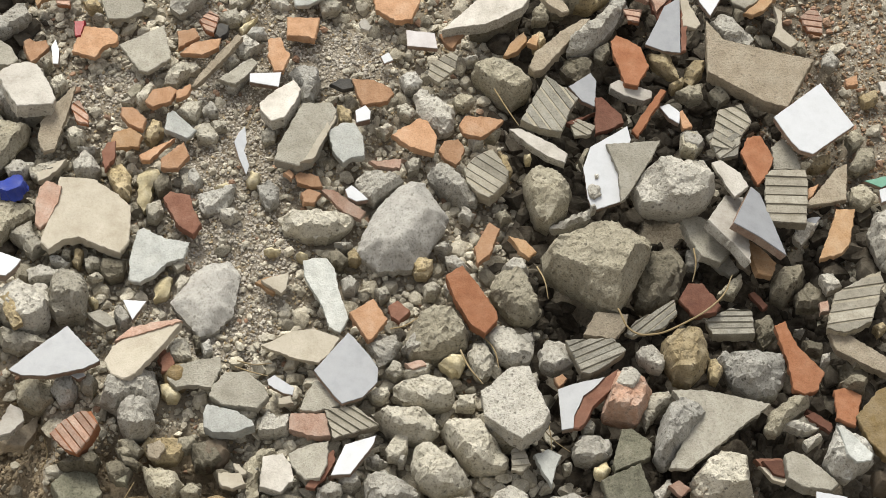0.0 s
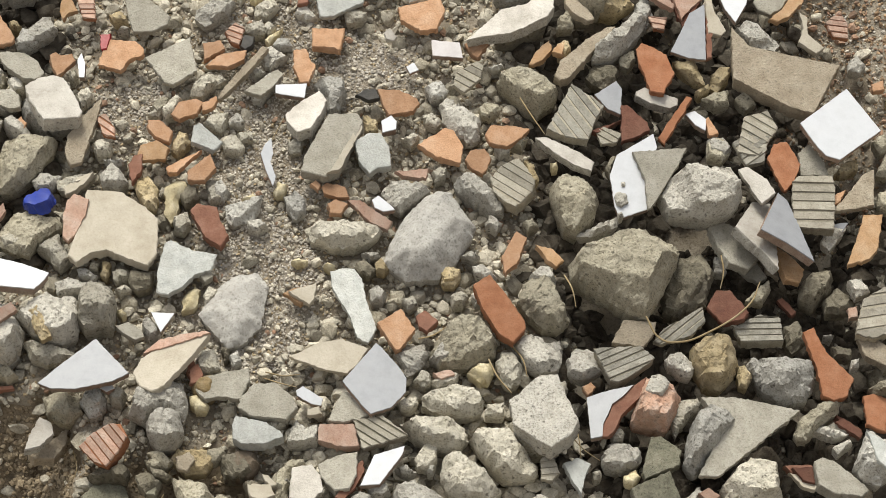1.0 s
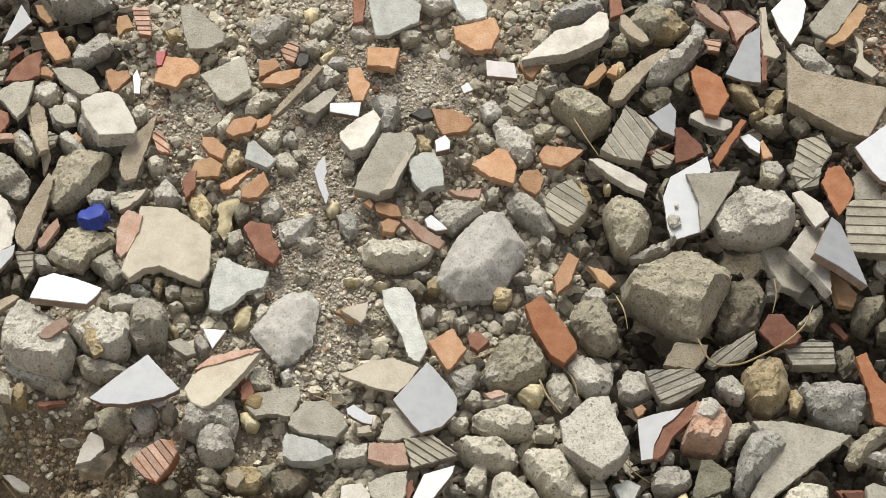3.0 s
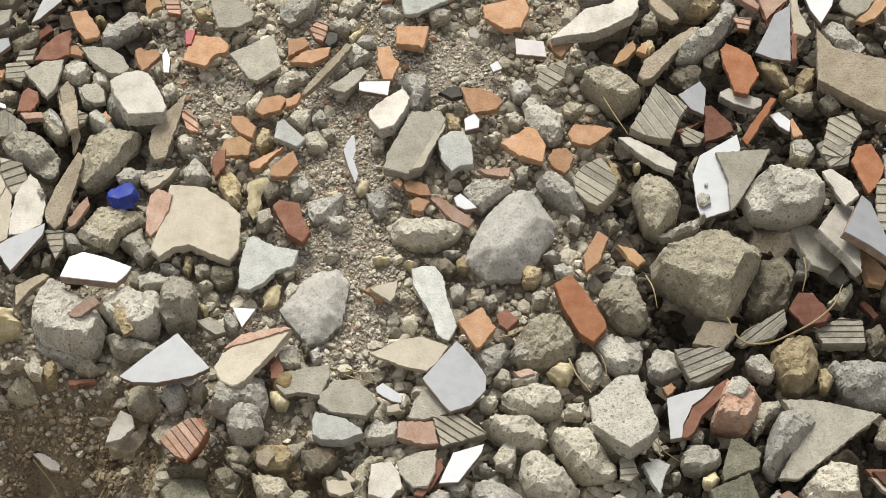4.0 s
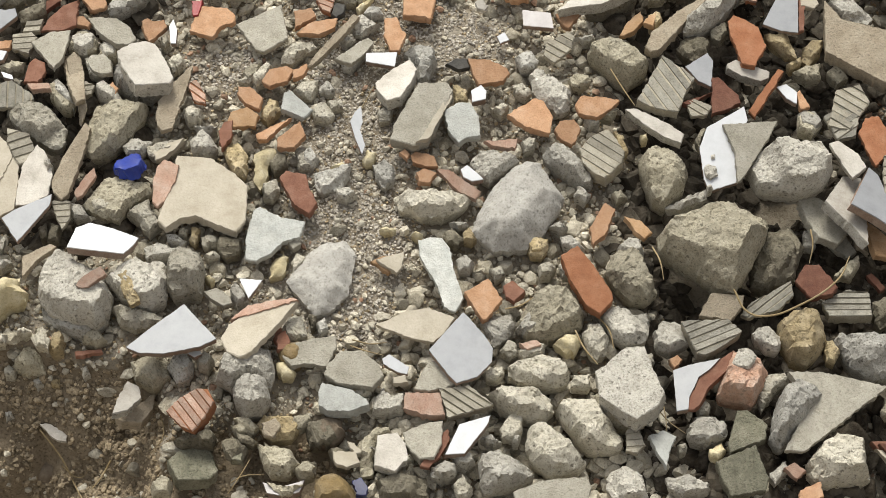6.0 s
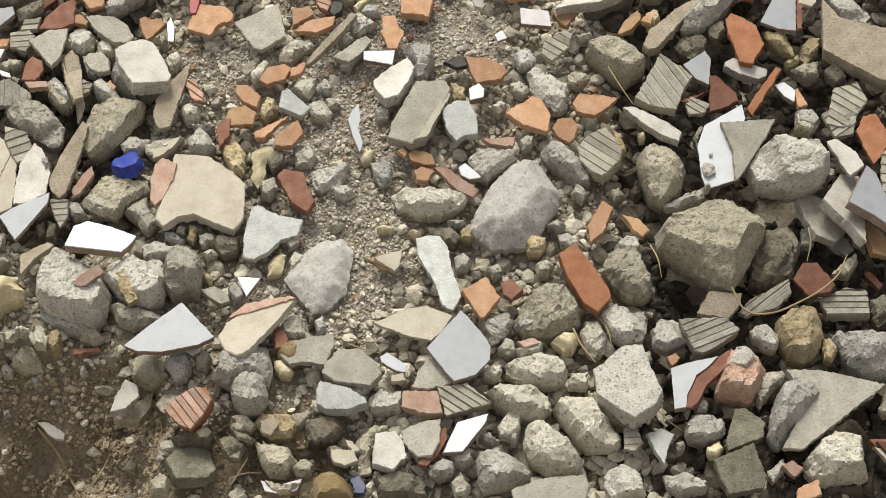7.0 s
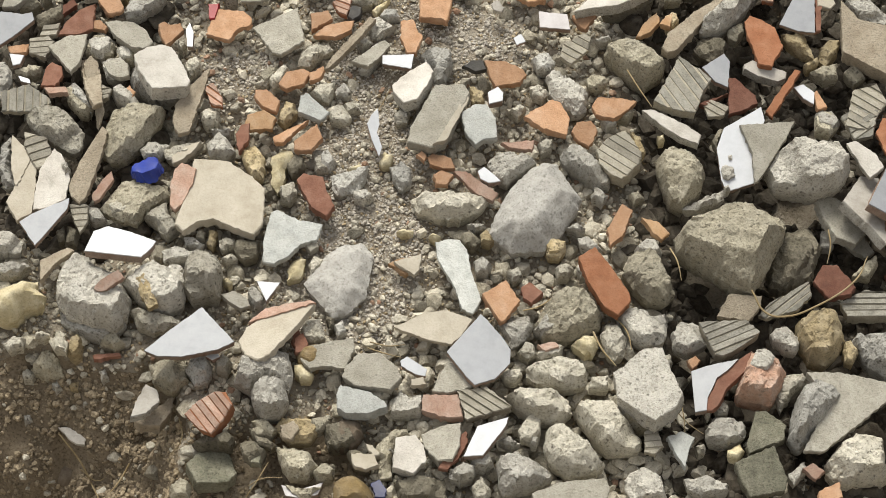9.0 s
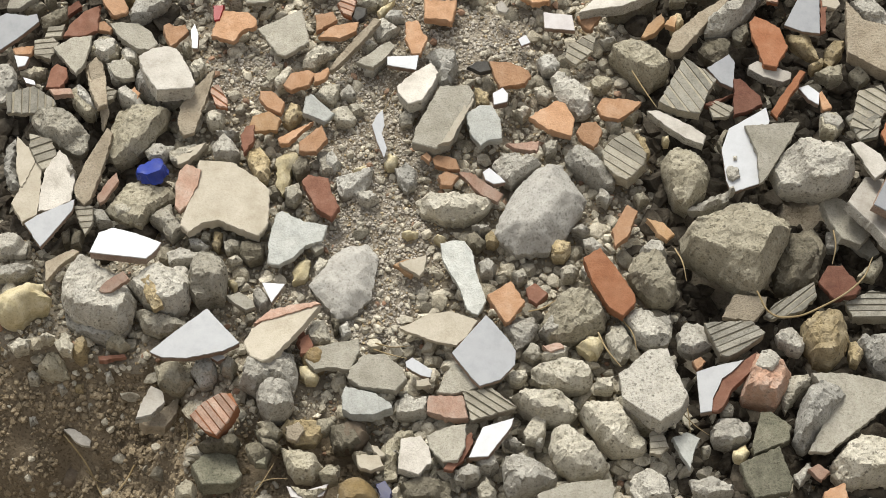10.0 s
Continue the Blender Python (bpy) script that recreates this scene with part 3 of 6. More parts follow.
def bottle_cap(u, v, h):
    """A crushed cap: ribbed skirt, flat top and a bent side."""
    n = 40
    verts, faces = [], []
    for r, z, rib in ((0.013, 0.0118, 0), (0.0155, 0.0112, 0), (0.0165, 0.009, 0.0004), (0.0168, 0.004, 0.0004), (0.0172, -0.002, 0.0004)):
        for i in range(n):
            a = 2 * math.pi * i / n
            rr = r + (rib if i % 2 else -rib)
            dent = 0.0022 * math.exp(-((a - 2.2) / 0.6) ** 2) + 0.0016 * math.exp(-((a - 4.6) / 0.5) ** 2)
            p = Vector(((rr - dent) * math.cos(a) * 0.95, (rr - dent) * math.sin(a) * 0.9, z - dent * 0.9))
            verts.append(tuple(p + noise.noise_vector(p * 110) * 0.0028 + noise.noise_vector(p * 320) * 0.0012))
    for k in range(4):
        faces += [(k * n + i, (k + 1) * n + i, (k + 1) * n + (i + 1) % n, k * n + (i + 1) % n) for i in range(n)]
    faces.append(tuple(range(n)))
    ob = link("bottle_cap", verts, faces, MATS["B"])
    place(ob, "B", u, v, h, -12, -24, [(-16, -14), (16, -14), (16, 14), (-16, 14)])


def straw(width, points):
    cu = bpy.data.curves.new("straw", "CURVE")
    cu.dimensions, cu.bevel_depth, cu.bevel_resolution, cu.resolution_u = "3D", width * 0.0007, 2, 6
    sp = cu.splines.new("BEZIER")
    sp.bezier_points.add(len(points) - 1)
    for b, (u, v, h) in zip(sp.bezier_points, points):
        b.co = (u / 1000, v / 1000, h / 1000)
        b.handle_left_type = b.handle_right_type = "AUTO"
    sp.bezier_points[-1].radius = 0.45
    cu.materials.append(MATS["straw"])
    ob = new("dry_straw", cu)
    ob.matrix_world = BANK
    tagged(ob, "thin dry straw-coloured plant stem across the rubble", "straw", "dry stems")


# ---- the pieces of rubble: kind, place on the bank, height of the face, thickness, tilt, outline ----
slab("b", -482, 271, 24, 8, -3, 4, [(-15, 14), (-8, 18), (17, 14), (27, 16), (30, 6), (12, -11), (-12, -30), (-24, -34), (-27, 7)])
rock("G", -437, 289, 16, 7, [(-16, -4), (2, 9), (14, 17), (16, -1), (-3, -14), (-12, -15)])
slab("R", -435, 270, 17, 8, 0, 1, [(-8, 6), (11, 10), (8, -7), (-11, -9)], ridges=6)
slab("R", -443, 249, 17, 8, 3, 0, [(-14, 8), (7, 13), (14, 6), (6, -17), (-13, -10)], ridges=8)
slab("o", -468, 244, 17, 8, -2, -4, [(-13, 4), (11, 7), (9, -5), (-8, -6)])
slab("w", -469, 230, 17, 8, -4, 2, [(-9, 8), (8, 5), (4, -6), (-4, -8)])
slab("r", -403, 278, 20, 8, -1, 10, [(18, 23), (16, -9), (2, -15), (-23, -16), (-14, 1), (1, 16)])
slab("m", -416, 302, 17, 8, 4, -3, [(-7, 1), (5, 11), (9, 2), (-7, -14)])
slab("o", -368, 301, 17, 8, -1, -3, [(-17, 12), (8, 12), (14, -2), (0, -12), (-6, -10)])
slab("o", -380, 276, 17, 8, 1, 0, [(-9, 7), (0, 8), (10, -2), (7, -8), (-8, -4)])
slab("k", -409, 241, 20, 8, 1, -3, [(-26, 5), (-5, 20), (17, 23), (11, -17), (2, -31)])
rock("E", -380, 255, 6, 8, [(-13, 5), (-7, 13), (5, 12), (19, -2), (14, -13), (-2, -15), (-15, -11)])
rock("g", -340, 307, 6, 7, [(-15, -4), (-8, 10), (14, 10), (18, 0), (3, -11), (-12, -16)])
slab("o", -301, 269, 17, 8, 5, -4, [(-13, 8), (-7, 13), (0, 8), (12, 12), (16, 2), (4, -15), (-3, -21), (-10, -8)])
slab("w", -278, 262, 17, 8, -5, -4, [(-5, 9), (-1, 19), (4, 4), (4, -16), (-2, -15)])
rock("c", -288, 257, 6, 5, [(-5, 5), (3, 6), (6, -3), (1, -8), (-4, -5)])
slab("P", -254, 295, 17, 8, -5, 0, [(-6, 10), (7, 11), (3, -10), (-3, -11)])
slab("o", -230, 278, 17, 8, -5, 0, [(-20, 22), (11, 17), (21, 6), (19, -3), (5, -8), (-5, -22), (-31, -12)])
rock("E", -350, 243, 6, 5, [(-10, 3), (0, 11), (11, 3), (10, -8), (0, -11), (-11, -4)])
slab("s", -382, 201, 17, 8, 4, -20, [(-19, 37), (-1, 46), (7, 13), (14, -37), (5, -43), (-7, -14)])
rock("C", -359, 225, 6, 7, [(-17, 9), (6, 13), (15, 1), (11, -5), (-3, -15), (-11, -12)])
slab("o", -341, 186, 17, 8, 5, -2, [(-8, 1), (0, 11), (7, 2), (4, -6), (-3, -8)])
rock("E", -343, 144, 6, 18, [(-16, 26), (5, 33), (42, 25), (38, 9), (18, -21), (0, -37), (-15, -42), (-24, -34), (-26, -8), (-21, 9)])
slab("s", -274, 169, 20, 8, 3, -1, [(21, 51), (16, 21), (2, -35), (-10, -39), (-17, -24), (-16, -2), (2, 28)])
rock("c", -275, 226, 6, 5, [(-9, 4), (7, 11), (10, -2), (-2, -13), (-6, -6)])
slab("O", -247, 183, 17, 8, -4, -3, [(-12, 13), (-2, 18), (9, -4), (9, -15), (-4, -11)], ridges=-41)
slab("Q", -453, 175, 20, 8, 5, 1, [(-29, 9), (1, 21), (24, 4), (27, -3), (4, -15), (-26, -16)], ridges=-87)
rock("c", -418, 146, 12, 15, [(-37, 17), (-12, 23), (0, 23), (13, 13), (31, -10), (29, -29), (20, -36), (4, -27), (-16, -13), (-33, 3)])
rock("E", -398, 184, 6, 8, [(-16, 15), (-7, 20), (3, 8), (17, -12), (12, -21), (2, -19), (-12, -2)])
slab("r", -427, 211, 17, 8, 4, 4, [(-8, 9), (-2, 15), (9, 10), (11, -1), (3, -16), (-13, -16)])
rock("E", -457, 223, 6, 5, [(-15, 0), (0, 6), (16, 4), (14, -4), (-1, -9), (-14, -5)])
slab("w", -458, 203, 17, 8, -1, -6, [(-8, 6), (5, 1), (7, -5), (-4, -2)])
rock("C", -487, 209, 6, 9, [(-8, 19), (4, 23), (12, 9), (13, -5), (2, -26), (-7, -29), (-15, -5)])
slab("p", -422, 190, 17, 8, -4, -4, [(-15, 4), (10, 4), (13, -4), (-8, -5)])
slab("t", -456, 95, 20, 8, -1, -3, [(-10, 37), (4, 22), (13, 3), (2, -30), (-1, -30), (-8, 0)])
rock("g", -470, 98, 6, 8, [(-10, 24), (1, 38), (4, -3), (12, -27), (1, -30), (-8, -10)])
slab("t", -444, 56, 20, 8, 1, -1, [(2, 43), (9, 32), (9, -3), (8, -25), (-7, -35), (-21, -11)])
slab("T", -416, 70, 22, 8, 1, 4, [(-15, 15), (-1, 40), (7, 33), (16, 16), (18, 2), (15, -22), (-3, -32), (-19, -35), (-19, -15)])
slab("R", -436, 108, 22, 8, 4, -5, [(-16, 25), (8, 19), (16, 0), (11, -19), (2, -23), (-7, -9), (-14, 6)], ridges=26)
slab("b", -419, 21, 28, 8, 3, -2, [(-28, -6), (-15, 5), (5, 16), (23, 26), (22, 13), (2, -19), (-9, -35)])
slab("s", -381, 84, 20, 8, -4, -2, [(13, 58), (20, 50), (13, 10), (1, -36), (-5, -41), (-15, -32), (-18, -18), (-9, 11)])
slab("p", -363, 65, 17, 8, 0, 5, [(9, 20), (12, 10), (-2, -14), (-8, -17), (-11, -10), (0, 10)])
bottle_cap(-315, 85, 14)
rock("C", -311, 119, 6, 7, [(-16, 0), (-8, 10), (17, 6), (12, -3), (6, -11), (-11, -11)])
rock("c", -284, 117, 6, 7, [(-19, -1), (-4, 7), (27, 12), (12, -4), (-3, -13), (-12, -10)])
rock("E", -325, 60, 6, 11, [(-18, 18), (-3, 20), (5, 13), (31, 13), (34, 0), (14, -13), (0, -35), (-21, -29), (-41, -16)])
rock("c", -298, 34, 6, 9, [(-13, 9), (4, 19), (8, 3), (21, -13), (7, -26), (-9, -7), (-19, 0)])
slab("t", -237, 42, 22, 13, 3, -6, [(-28, 60), (9, 58), (33, 40), (50, 23), (50, -22), (41, -39), (21, -32), (-4, -20), (-19, -24), (-35, -37), (-44, -29), (-38, 1), (-34, 24)])
slab("p", -278, 63, 24, 8, 1, -1, [(0, 30), (16, 23), (14, 5), (3, -24), (-4, -31), (-10, -24), (-11, 1), (-7, 22)])
rock("C", -463, 4, 6, 9, [(4, 11), (18, -2), (16, -14), (-18, -14), (-20, 9)])
rock("G", -393, 11, 6, 5, [(-6, 12), (7, 8), (5, -11), (-7, -14)])
rock("G", -405, 13, 6, 5, [(-6, 3), (2, 10), (5, -6), (-2, -11)])
rock("C", -370, 38, 6, 5, [(-9, 10), (4, 6), (13, -7), (-1, -11), (-8, -3)])
slab("R", -385, 28, 17, 8, -1, 4, [(-13, 15), (8, 15), (9, -5), (1, -19), (-6, -5)], ridges=5)
rock("y", -243, 10, 6, 5, [(-3, 9), (6, 6), (1, -13), (-5, -7)])
rock("g", -263, 4, 6, 5, [(-10, 5), (-1, 6), (12, -4), (6, -9), (-7, -4)])
rock("c", -255, 13, 6, 5, [(-4, 3), (5, 2), (4, -5), (-5, -4)])
rock("C", -459, -30, 6, 8, [(-14, 4), (4, 10), (24, 4), (11, -8), (-6, -12), (-19, -8)])
slab("s", -407, -25, 17, 8, -1, -5, [(-16, 1), (12, 17), (19, 13), (-1, -5), (-14, -26)])
slab("b", -261, -129, 32, 9, -4, -3, [(-44, -9), (-18, 15), (14, 41), (50, -2), (33, -11), (-5, -18), (-31, -16)])
slab("w", -234, -138, 17, 8, -3, -4, [(-8, 0), (2, 6), (7, -1), (-1, -5)])
rock("c", -398, -118, 6, 5, [(-11, 2), (-3, 9), (10, 2), (8, -10), (-4, -8)])
rock("c", -444, -117, 6, 5, [(-12, -2), (-1, 7), (11, 4), (9, -5), (-6, -11)])
rock("c", -417, -108, 6, 5, [(-7, 1), (1, 4), (9, -1), (2, -5), (-6, -4)])
slab("k", -175, 259, 20, 8, -3, -1, [(-33, 14), (17, 40), (26, -7), (0, -25), (-10, -21)])
slab("o", -132, 286, 17, 8, -1, -2, [(-10, -17), (-12, 7), (8, 11), (14, -1)])
slab("o", -114, 271, 17, 8, -1, -1, [(-26, -8), (-9, 7), (20, 12), (17, -1), (-2, -11)])
slab("O", -108, 305, 17, 8, 0, -3, [(-11, 4), (-4, -12), (5, -16), (11, 8), (0, 16)], ridges=-24)
slab("K", -94, 293, 17, 8, -4, -3, [(-8, -4), (-4, 11), (8, 8), (6, -4), (-2, -10)])
slab("s", -99, 251, 20, 8, -4, -3, [(23, 36), (29, 32), (8, 2), (-23, -35), (-28, -35), (-17, -16), (8, 17)])
rock("g", -55, 299, 6, 5, [(-11, -3), (-5, 7), (8, 5), (11, -6), (-2, -8)])
rock("C", -62, 280, 6, 5, [(-11, 6), (2, 8), (15, 1), (2, -8), (-7, -14)])
rock("C", -84, 261, 6, 5, [(-8, 0), (-1, 3), (10, 0), (-1, -8)])
slab("k", -71, 238, 17, 8, 2, 1, [(-26, -10), (11, 19), (18, 13), (5, -6), (-7, -17)])
slab("w", -42, 227, 18, 8, 1, 1, [(-20, 8), (15, 10), (13, -5), (12, -9), (-20, -3)])
slab("o", -30, 262, 17, 8, -1, 3, [(-12, 20), (2, 22), (8, 4), (13, 0), (5, -22), (-5, -22), (-12, -3)])
slab("o", -4, 299, 17, 12, 1, -3, [(-17, 14), (20, 14), (15, -16), (-17, -12)])
slab("k", 0, 152, 24, 16, -2, -6, [(-3, 45), (29, 44), (35, 32), (10, -30), (-6, -43), (-34, -34), (-30, -13)])
rock("c", -139, 245, 6, 8, [(-15, 0), (-3, 10), (16, 14), (22, 4), (4, -7), (-5, -17), (-18, -17)])
slab("o", -159, 206, 17, 8, -2, -2, [(-18, -7), (-10, 9), (9, 13), (17, 8), (11, -8), (-9, -15)])
slab("o", -134, 212, 17, 8, 1, 3, [(-9, 1), (6, 10), (9, 5), (3, -6), (-9, -10)])
rock("c", -188, 214, 6, 5, [(-16, -9), (8, 15), (11, 2), (-3, -12)])
rock("c", -126, 195, 6, 7, [(-17, -2), (-5, 10), (11, 12), (11, -2), (5, -15), (-4, -12)])
rock("C", -105, 196, 6, 5, [(-8, 2), (1, 10), (9, -2), (5, -8), (-8, -6)])
slab("o", -190, 178, 17, 8, 0, -4, [(-13, 14), (0, 14), (16, -2), (12, -17), (-3, -10), (-12, 2)])
rock("y", -167, 169, 6, 6, [(-7, 2), (-1, 12), (9, 9), (12, -1), (-3, -18), (-10, -12)])
slab("L", -141, 167, 17, 8, 3, -4, [(-11, 17), (-5, 21), (22, -5), (12, -17), (-4, -10), (-13, -6)])
slab("q", -197, 150, 17, 8, -4, 4, [(-13, 8), (5, 14), (19, 3), (15, -11), (-10, -11), (-16, -4)])
rock("c", -109, 166, 6, 6, [(-12, 1), (-3, 11), (3, 11), (14, -6), (7, -14), (-9, -11)])
rock("c", -95, 175, 6, 5, [(-10, 3), (5, 6), (9, -4), (-4, -10)])
slab("o", -164, 134, 17, 8, 3, -4, [(-17, -6), (7, 10), (22, 19), (7, 3), (-5, -13), (-14, -13)])
slab("o", -142, 123, 20, 8, -3, -2, [(-15, 1), (9, 22), (16, 3), (4, -13), (-15, -12)])
rock("c", -40, 163, 6, 5, [(-9, 1), (0, 11), (9, 4), (6, -9), (-6, -11)])
slab("r", -214, 132, 17, 8, -3, 2, [(-8, 1), (-2, 13), (7, 15), (7, -7), (-4, -22)])
rock("y", -202, 105, 6, 9, [(-17, 16), (1, 19), (13, 3), (12, -23), (0, -23), (-10, -4)])
rock("Y", -171, 98, 6, 8, [(-11, 12), (2, 21), (11, 19), (13, 12), (5, -4), (3, -21), (-3, -34), (-11, -21), (-10, -4)])
rock("G", -155, 102, 6, 6, [(-12, 0), (-3, 10), (9, 6), (10, -7), (-5, -16)])
rock("c", -127, 105, 6, 6, [(-11, 11), (-2, 14), (11, -3), (8, -13), (-5, -16)])
slab("r", -132, 56, 22, 14, -2, 3, [(-21, 16), (-14, 24), (8, 19), (11, 5), (21, -16), (12, -29), (-4, -18), (-13, -1)])
rock("g", -96, 81, 6, 10, [(-20, 5), (8, 12), (20, 18), (17, -1), (8, -17), (-13, -20), (-19, -11)])
rock("Y", -85, 96, 6, 5, [(-13, -1), (-1, 5), (8, -1), (5, -7)])
rock("c", -163, 66, 6, 6, [(-9, 7), (6, 13), (10, -3), (1, -13), (-8, -10)])
slab("L", -161, 3, 18, 8, -1, -4, [(-19, 32), (-12, 36), (10, 23), (37, 17), (32, -3), (14, -10), (2, -24), (-13, -34), (-25, -31), (-26, -6)])
rock("Y", -57, 107, 6, 5, [(-8, -4), (-1, 10), (7, 6), (6, -7), (-4, -9)])
rock("g", -40, 88, 6, 7, [(-13, 9), (0, 16), (11, 6), (10, -14), (1, -20), (-9, -7)])
rock("c", 12, 52, 6, 16, [(-42, 3), (-30, 11), (22, 13), (43, 3), (35, -9), (16, -19), (-8, -20), (-36, -12)])
slab("o", -17, 106, 17, 8, 2, 3, [(-7, 1), (-1, 6), (5, 0), (2, -7)])
slab("o", 2, 98, 17, 8, -3, 1, [(-14, 6), (-8, 11), (12, 5), (17, -9), (4, -9), (-11, -3)])
slab("o", 5, 78, 17, 8, 4, -3, [(-10, 4), (-1, 10), (13, 4), (5, -9), (-7, -9)])
rock("Y", -35, 16, 6, 5, [(-10, 0), (-1, 4), (9, 1), (5, -5), (-4, -5)])
rock("Y", -3, 12, 6, 5, [(-7, -1), (-3, 3), (6, -1), (3, -6)])
rock("Y", -151, -29, 6, 6, [(-10, -15), (-9, 1), (4, 17), (10, 11), (7, -8), (-1, -13)])
rock("c", -131, -23, 6, 5, [(-7, -2), (-2, 11), (8, 5), (5, -5), (-4, -14)])
rock("c", -226, 4, 6, 5, [(-10, 2), (-1, 5), (8, 2), (9, -7), (-6, -10)])
rock("G", -205, -3, 6, 8, [(-13, 7), (2, 10), (14, 7), (12, -11), (-3, -17), (-12, -8)])
slab("w", -181, -56, 17, 8, 2, -2, [(-11, 6), (-4, 6), (14, 5), (0, -18)])
rock("C", -192, -63, 6, 5, [(-9, 10), (0, 10), (10, -9), (-2, -15)])
rock("c", -223, -16, 6, 5, [(-9, -1), (3, 5), (9, -1), (-3, -7)])
slab("t", -29, -31, 17, 8, 3, -1, [(-18, 5), (12, 16), (9, -5), (4, -12), (-6, -5)])
rock("c", -133, -103, 6, 8, [(-12, 0), (-4, 13), (8, 13), (15, -9), (3, -15), (-9, -12)])
rock("G", -113, -93, 6, 5, [(-5, 7), (4, 4), (4, -5), (-2, -10)])
rock("g", -103, -100, 6, 5, [(-7, 1), (2, 10), (6, -5), (-1, -11)])
slab("r", -143, -124, 17, 8, 4, 5, [(-7, 6), (2, 13), (8, 0), (3, -9), (-6, -10)])
slab("k", -115, -137, 17, 8, -5, -1, [(-32, 9), (7, 17), (27, 19), (28, 6), (19, -17), (-2, -13), (-19, -15), (-28, -5)])
rock("Y", -141, -151, 6, 5, [(-9, 7), (0, 9), (12, -4), (9, -10), (-3, -10), (-9, 1)])
slab("k", -69, -157, 20, 12, -1, -2, [(-13, 21), (8, 22), (26, 6), (32, -8), (20, -22), (-15, -17), (-30, -7), (-27, 6)])
slab("L", -82, -192, 20, 14, -3, -6, [(-23, 10), (-19, 21), (10, 12), (27, 0), (30, -7), (10, -15), (-13, -14), (-22, -7)])
slab("w", -26, -151, 17, 8, 2, 5, [(-13, 7), (-6, 12), (15, -2), (13, -10), (3, -8), (-12, 1)])
slab("t", 3, -104, 18, 8, -5, 3, [(-50, 1), (-17, 17), (7, 19), (34, 7), (25, -7), (12, -21), (-11, -16)])
rock("C", -33, -187, 6, 9, [(-13, 4), (-5, 15), (4, 4), (19, 7), (16, -13), (-4, -16), (-16, -13)])
slab("t", -21, -167, 17, 8, -4, 0, [(-7, 3), (6, 5), (9, -4), (-7, -5)])
slab("k", 13, -167, 17, 8, -4, -3, [(-16, -2), (-4, 23), (5, 21), (24, -6), (14, -11), (-4, -14), (-19, -11)])
slab("l", 130, 283, 17, 9, -2, 5, [(-17, 12), (15, 8), (18, -12), (-16, -8)])
slab("o", 168, 287, 17, 8, 0, -3, [(-18, 3), (5, 15), (17, 15), (7, -1), (-3, -17), (-9, -13)])
slab("R", 154, 247, 17, 8, 4, 5, [(-18, -12), (-15, 3), (8, 18), (17, 15), (14, -3), (-6, -22)], ridges=-30)
rock("E", 220, 239, 6, 23, [(-35, 5), (-29, 17), (0, 21), (22, 8), (34, -8), (30, -24), (10, -37), (-8, -24), (-23, -8)])
rock("C", 186, 266, 6, 5, [(-10, 0), (6, 4), (9, -2), (-4, -6)])
slab("o", 76, 213, 17, 9, 3, 2, [(-25, 16), (0, 15), (19, 5), (23, -2), (15, -12), (-13, -18), (-19, -4)])
slab("K", 42, 223, 17, 8, 2, 2, [(-15, -1), (-4, 7), (8, 7), (12, -5), (-1, -8)])
rock("g", 118, 236, 6, 6, [(-13, 2), (-7, 8), (6, 8), (13, -2), (8, -12), (-7, -14)])
rock("C", 144, 196, 6, 12, [(-24, 19), (-14, 28), (-2, 19), (20, 2), (22, -8), (19, -28), (9, -31), (-9, -21), (-21, -4)])
rock("c", 111, 196, 6, 5, [(-10, 5), (0, 8), (12, -2), (5, -11), (-7, -5)])
rock("E", 176, 210, 6, 5, [(-12, 1), (-2, 8), (10, 5), (13, -2), (0, -12), (-9, -8)])
slab("w", 64, 183, 18, 10, 3, -4, [(-9, 4), (2, 12), (8, 4), (7, -7), (-8, -12)])
slab("o", 126, 155, 18, 11, 3, 1, [(-32, 0), (0, 23), (9, 19), (19, -2), (15, -23), (-11, -16)])
slab("o", 192, 169, 17, 8, 5, -2, [(-23, -1), (-16, 12), (12, 12), (28, 9), (18, -3), (1, -16), (-19, -12)])
slab("o", 161, 135, 17, 8, 3, 3, [(-15, 1), (-9, 13), (7, 16), (14, 4), (10, -9), (3, -17), (-10, -9)])
rock("E", 207, 165, 6, 5, [(-3, 2), (10, 5), (3, -7), (-9, -4)])
slab("L", 46, 144, 20, 12, -1, 1, [(-22, 16), (-5, 26), (7, 26), (17, 8), (19, -17), (4, -19), (-5, -26), (-15, -13)])
rock("y", 43, 192, 6, 5, [(-9, 11), (-2, 8), (8, 1), (8, -13), (-5, -13)])
rock("c", 88, 172, 6, 5, [(-12, 0), (3, 6), (9, 0), (0, -10)])
slab("T", 259, 143, 18, 14, -2, 0, [(-35, 22), (-22, 22), (11, 3), (29, -12), (25, -23), (7, -15), (-14, 2)])
slab("Q", 273, 191, 22, 16, 4, -1, [(-36, -19), (-23, 4), (-5, 42), (19, 24), (30, 13), (21, -2), (10, -32), (-15, -29)], ridges=-58)
slab("s", 281, 271, 24, 16, 1, -2, [(-32, -29), (-25, -10), (9, 22), (32, 38), (41, 39), (18, 11), (-16, -33), (-26, -37)])
rock("C", 326, 300, 14, 20, [(-33, -32), (-29, -15), (-2, 9), (22, 33), (34, 26), (23, 2), (2, -22), (-14, -32)])
rock("G", 305, 254, 6, 9, [(-19, -2), (-9, 12), (7, 14), (19, 5), (15, -12), (-1, -19), (-13, -12)])
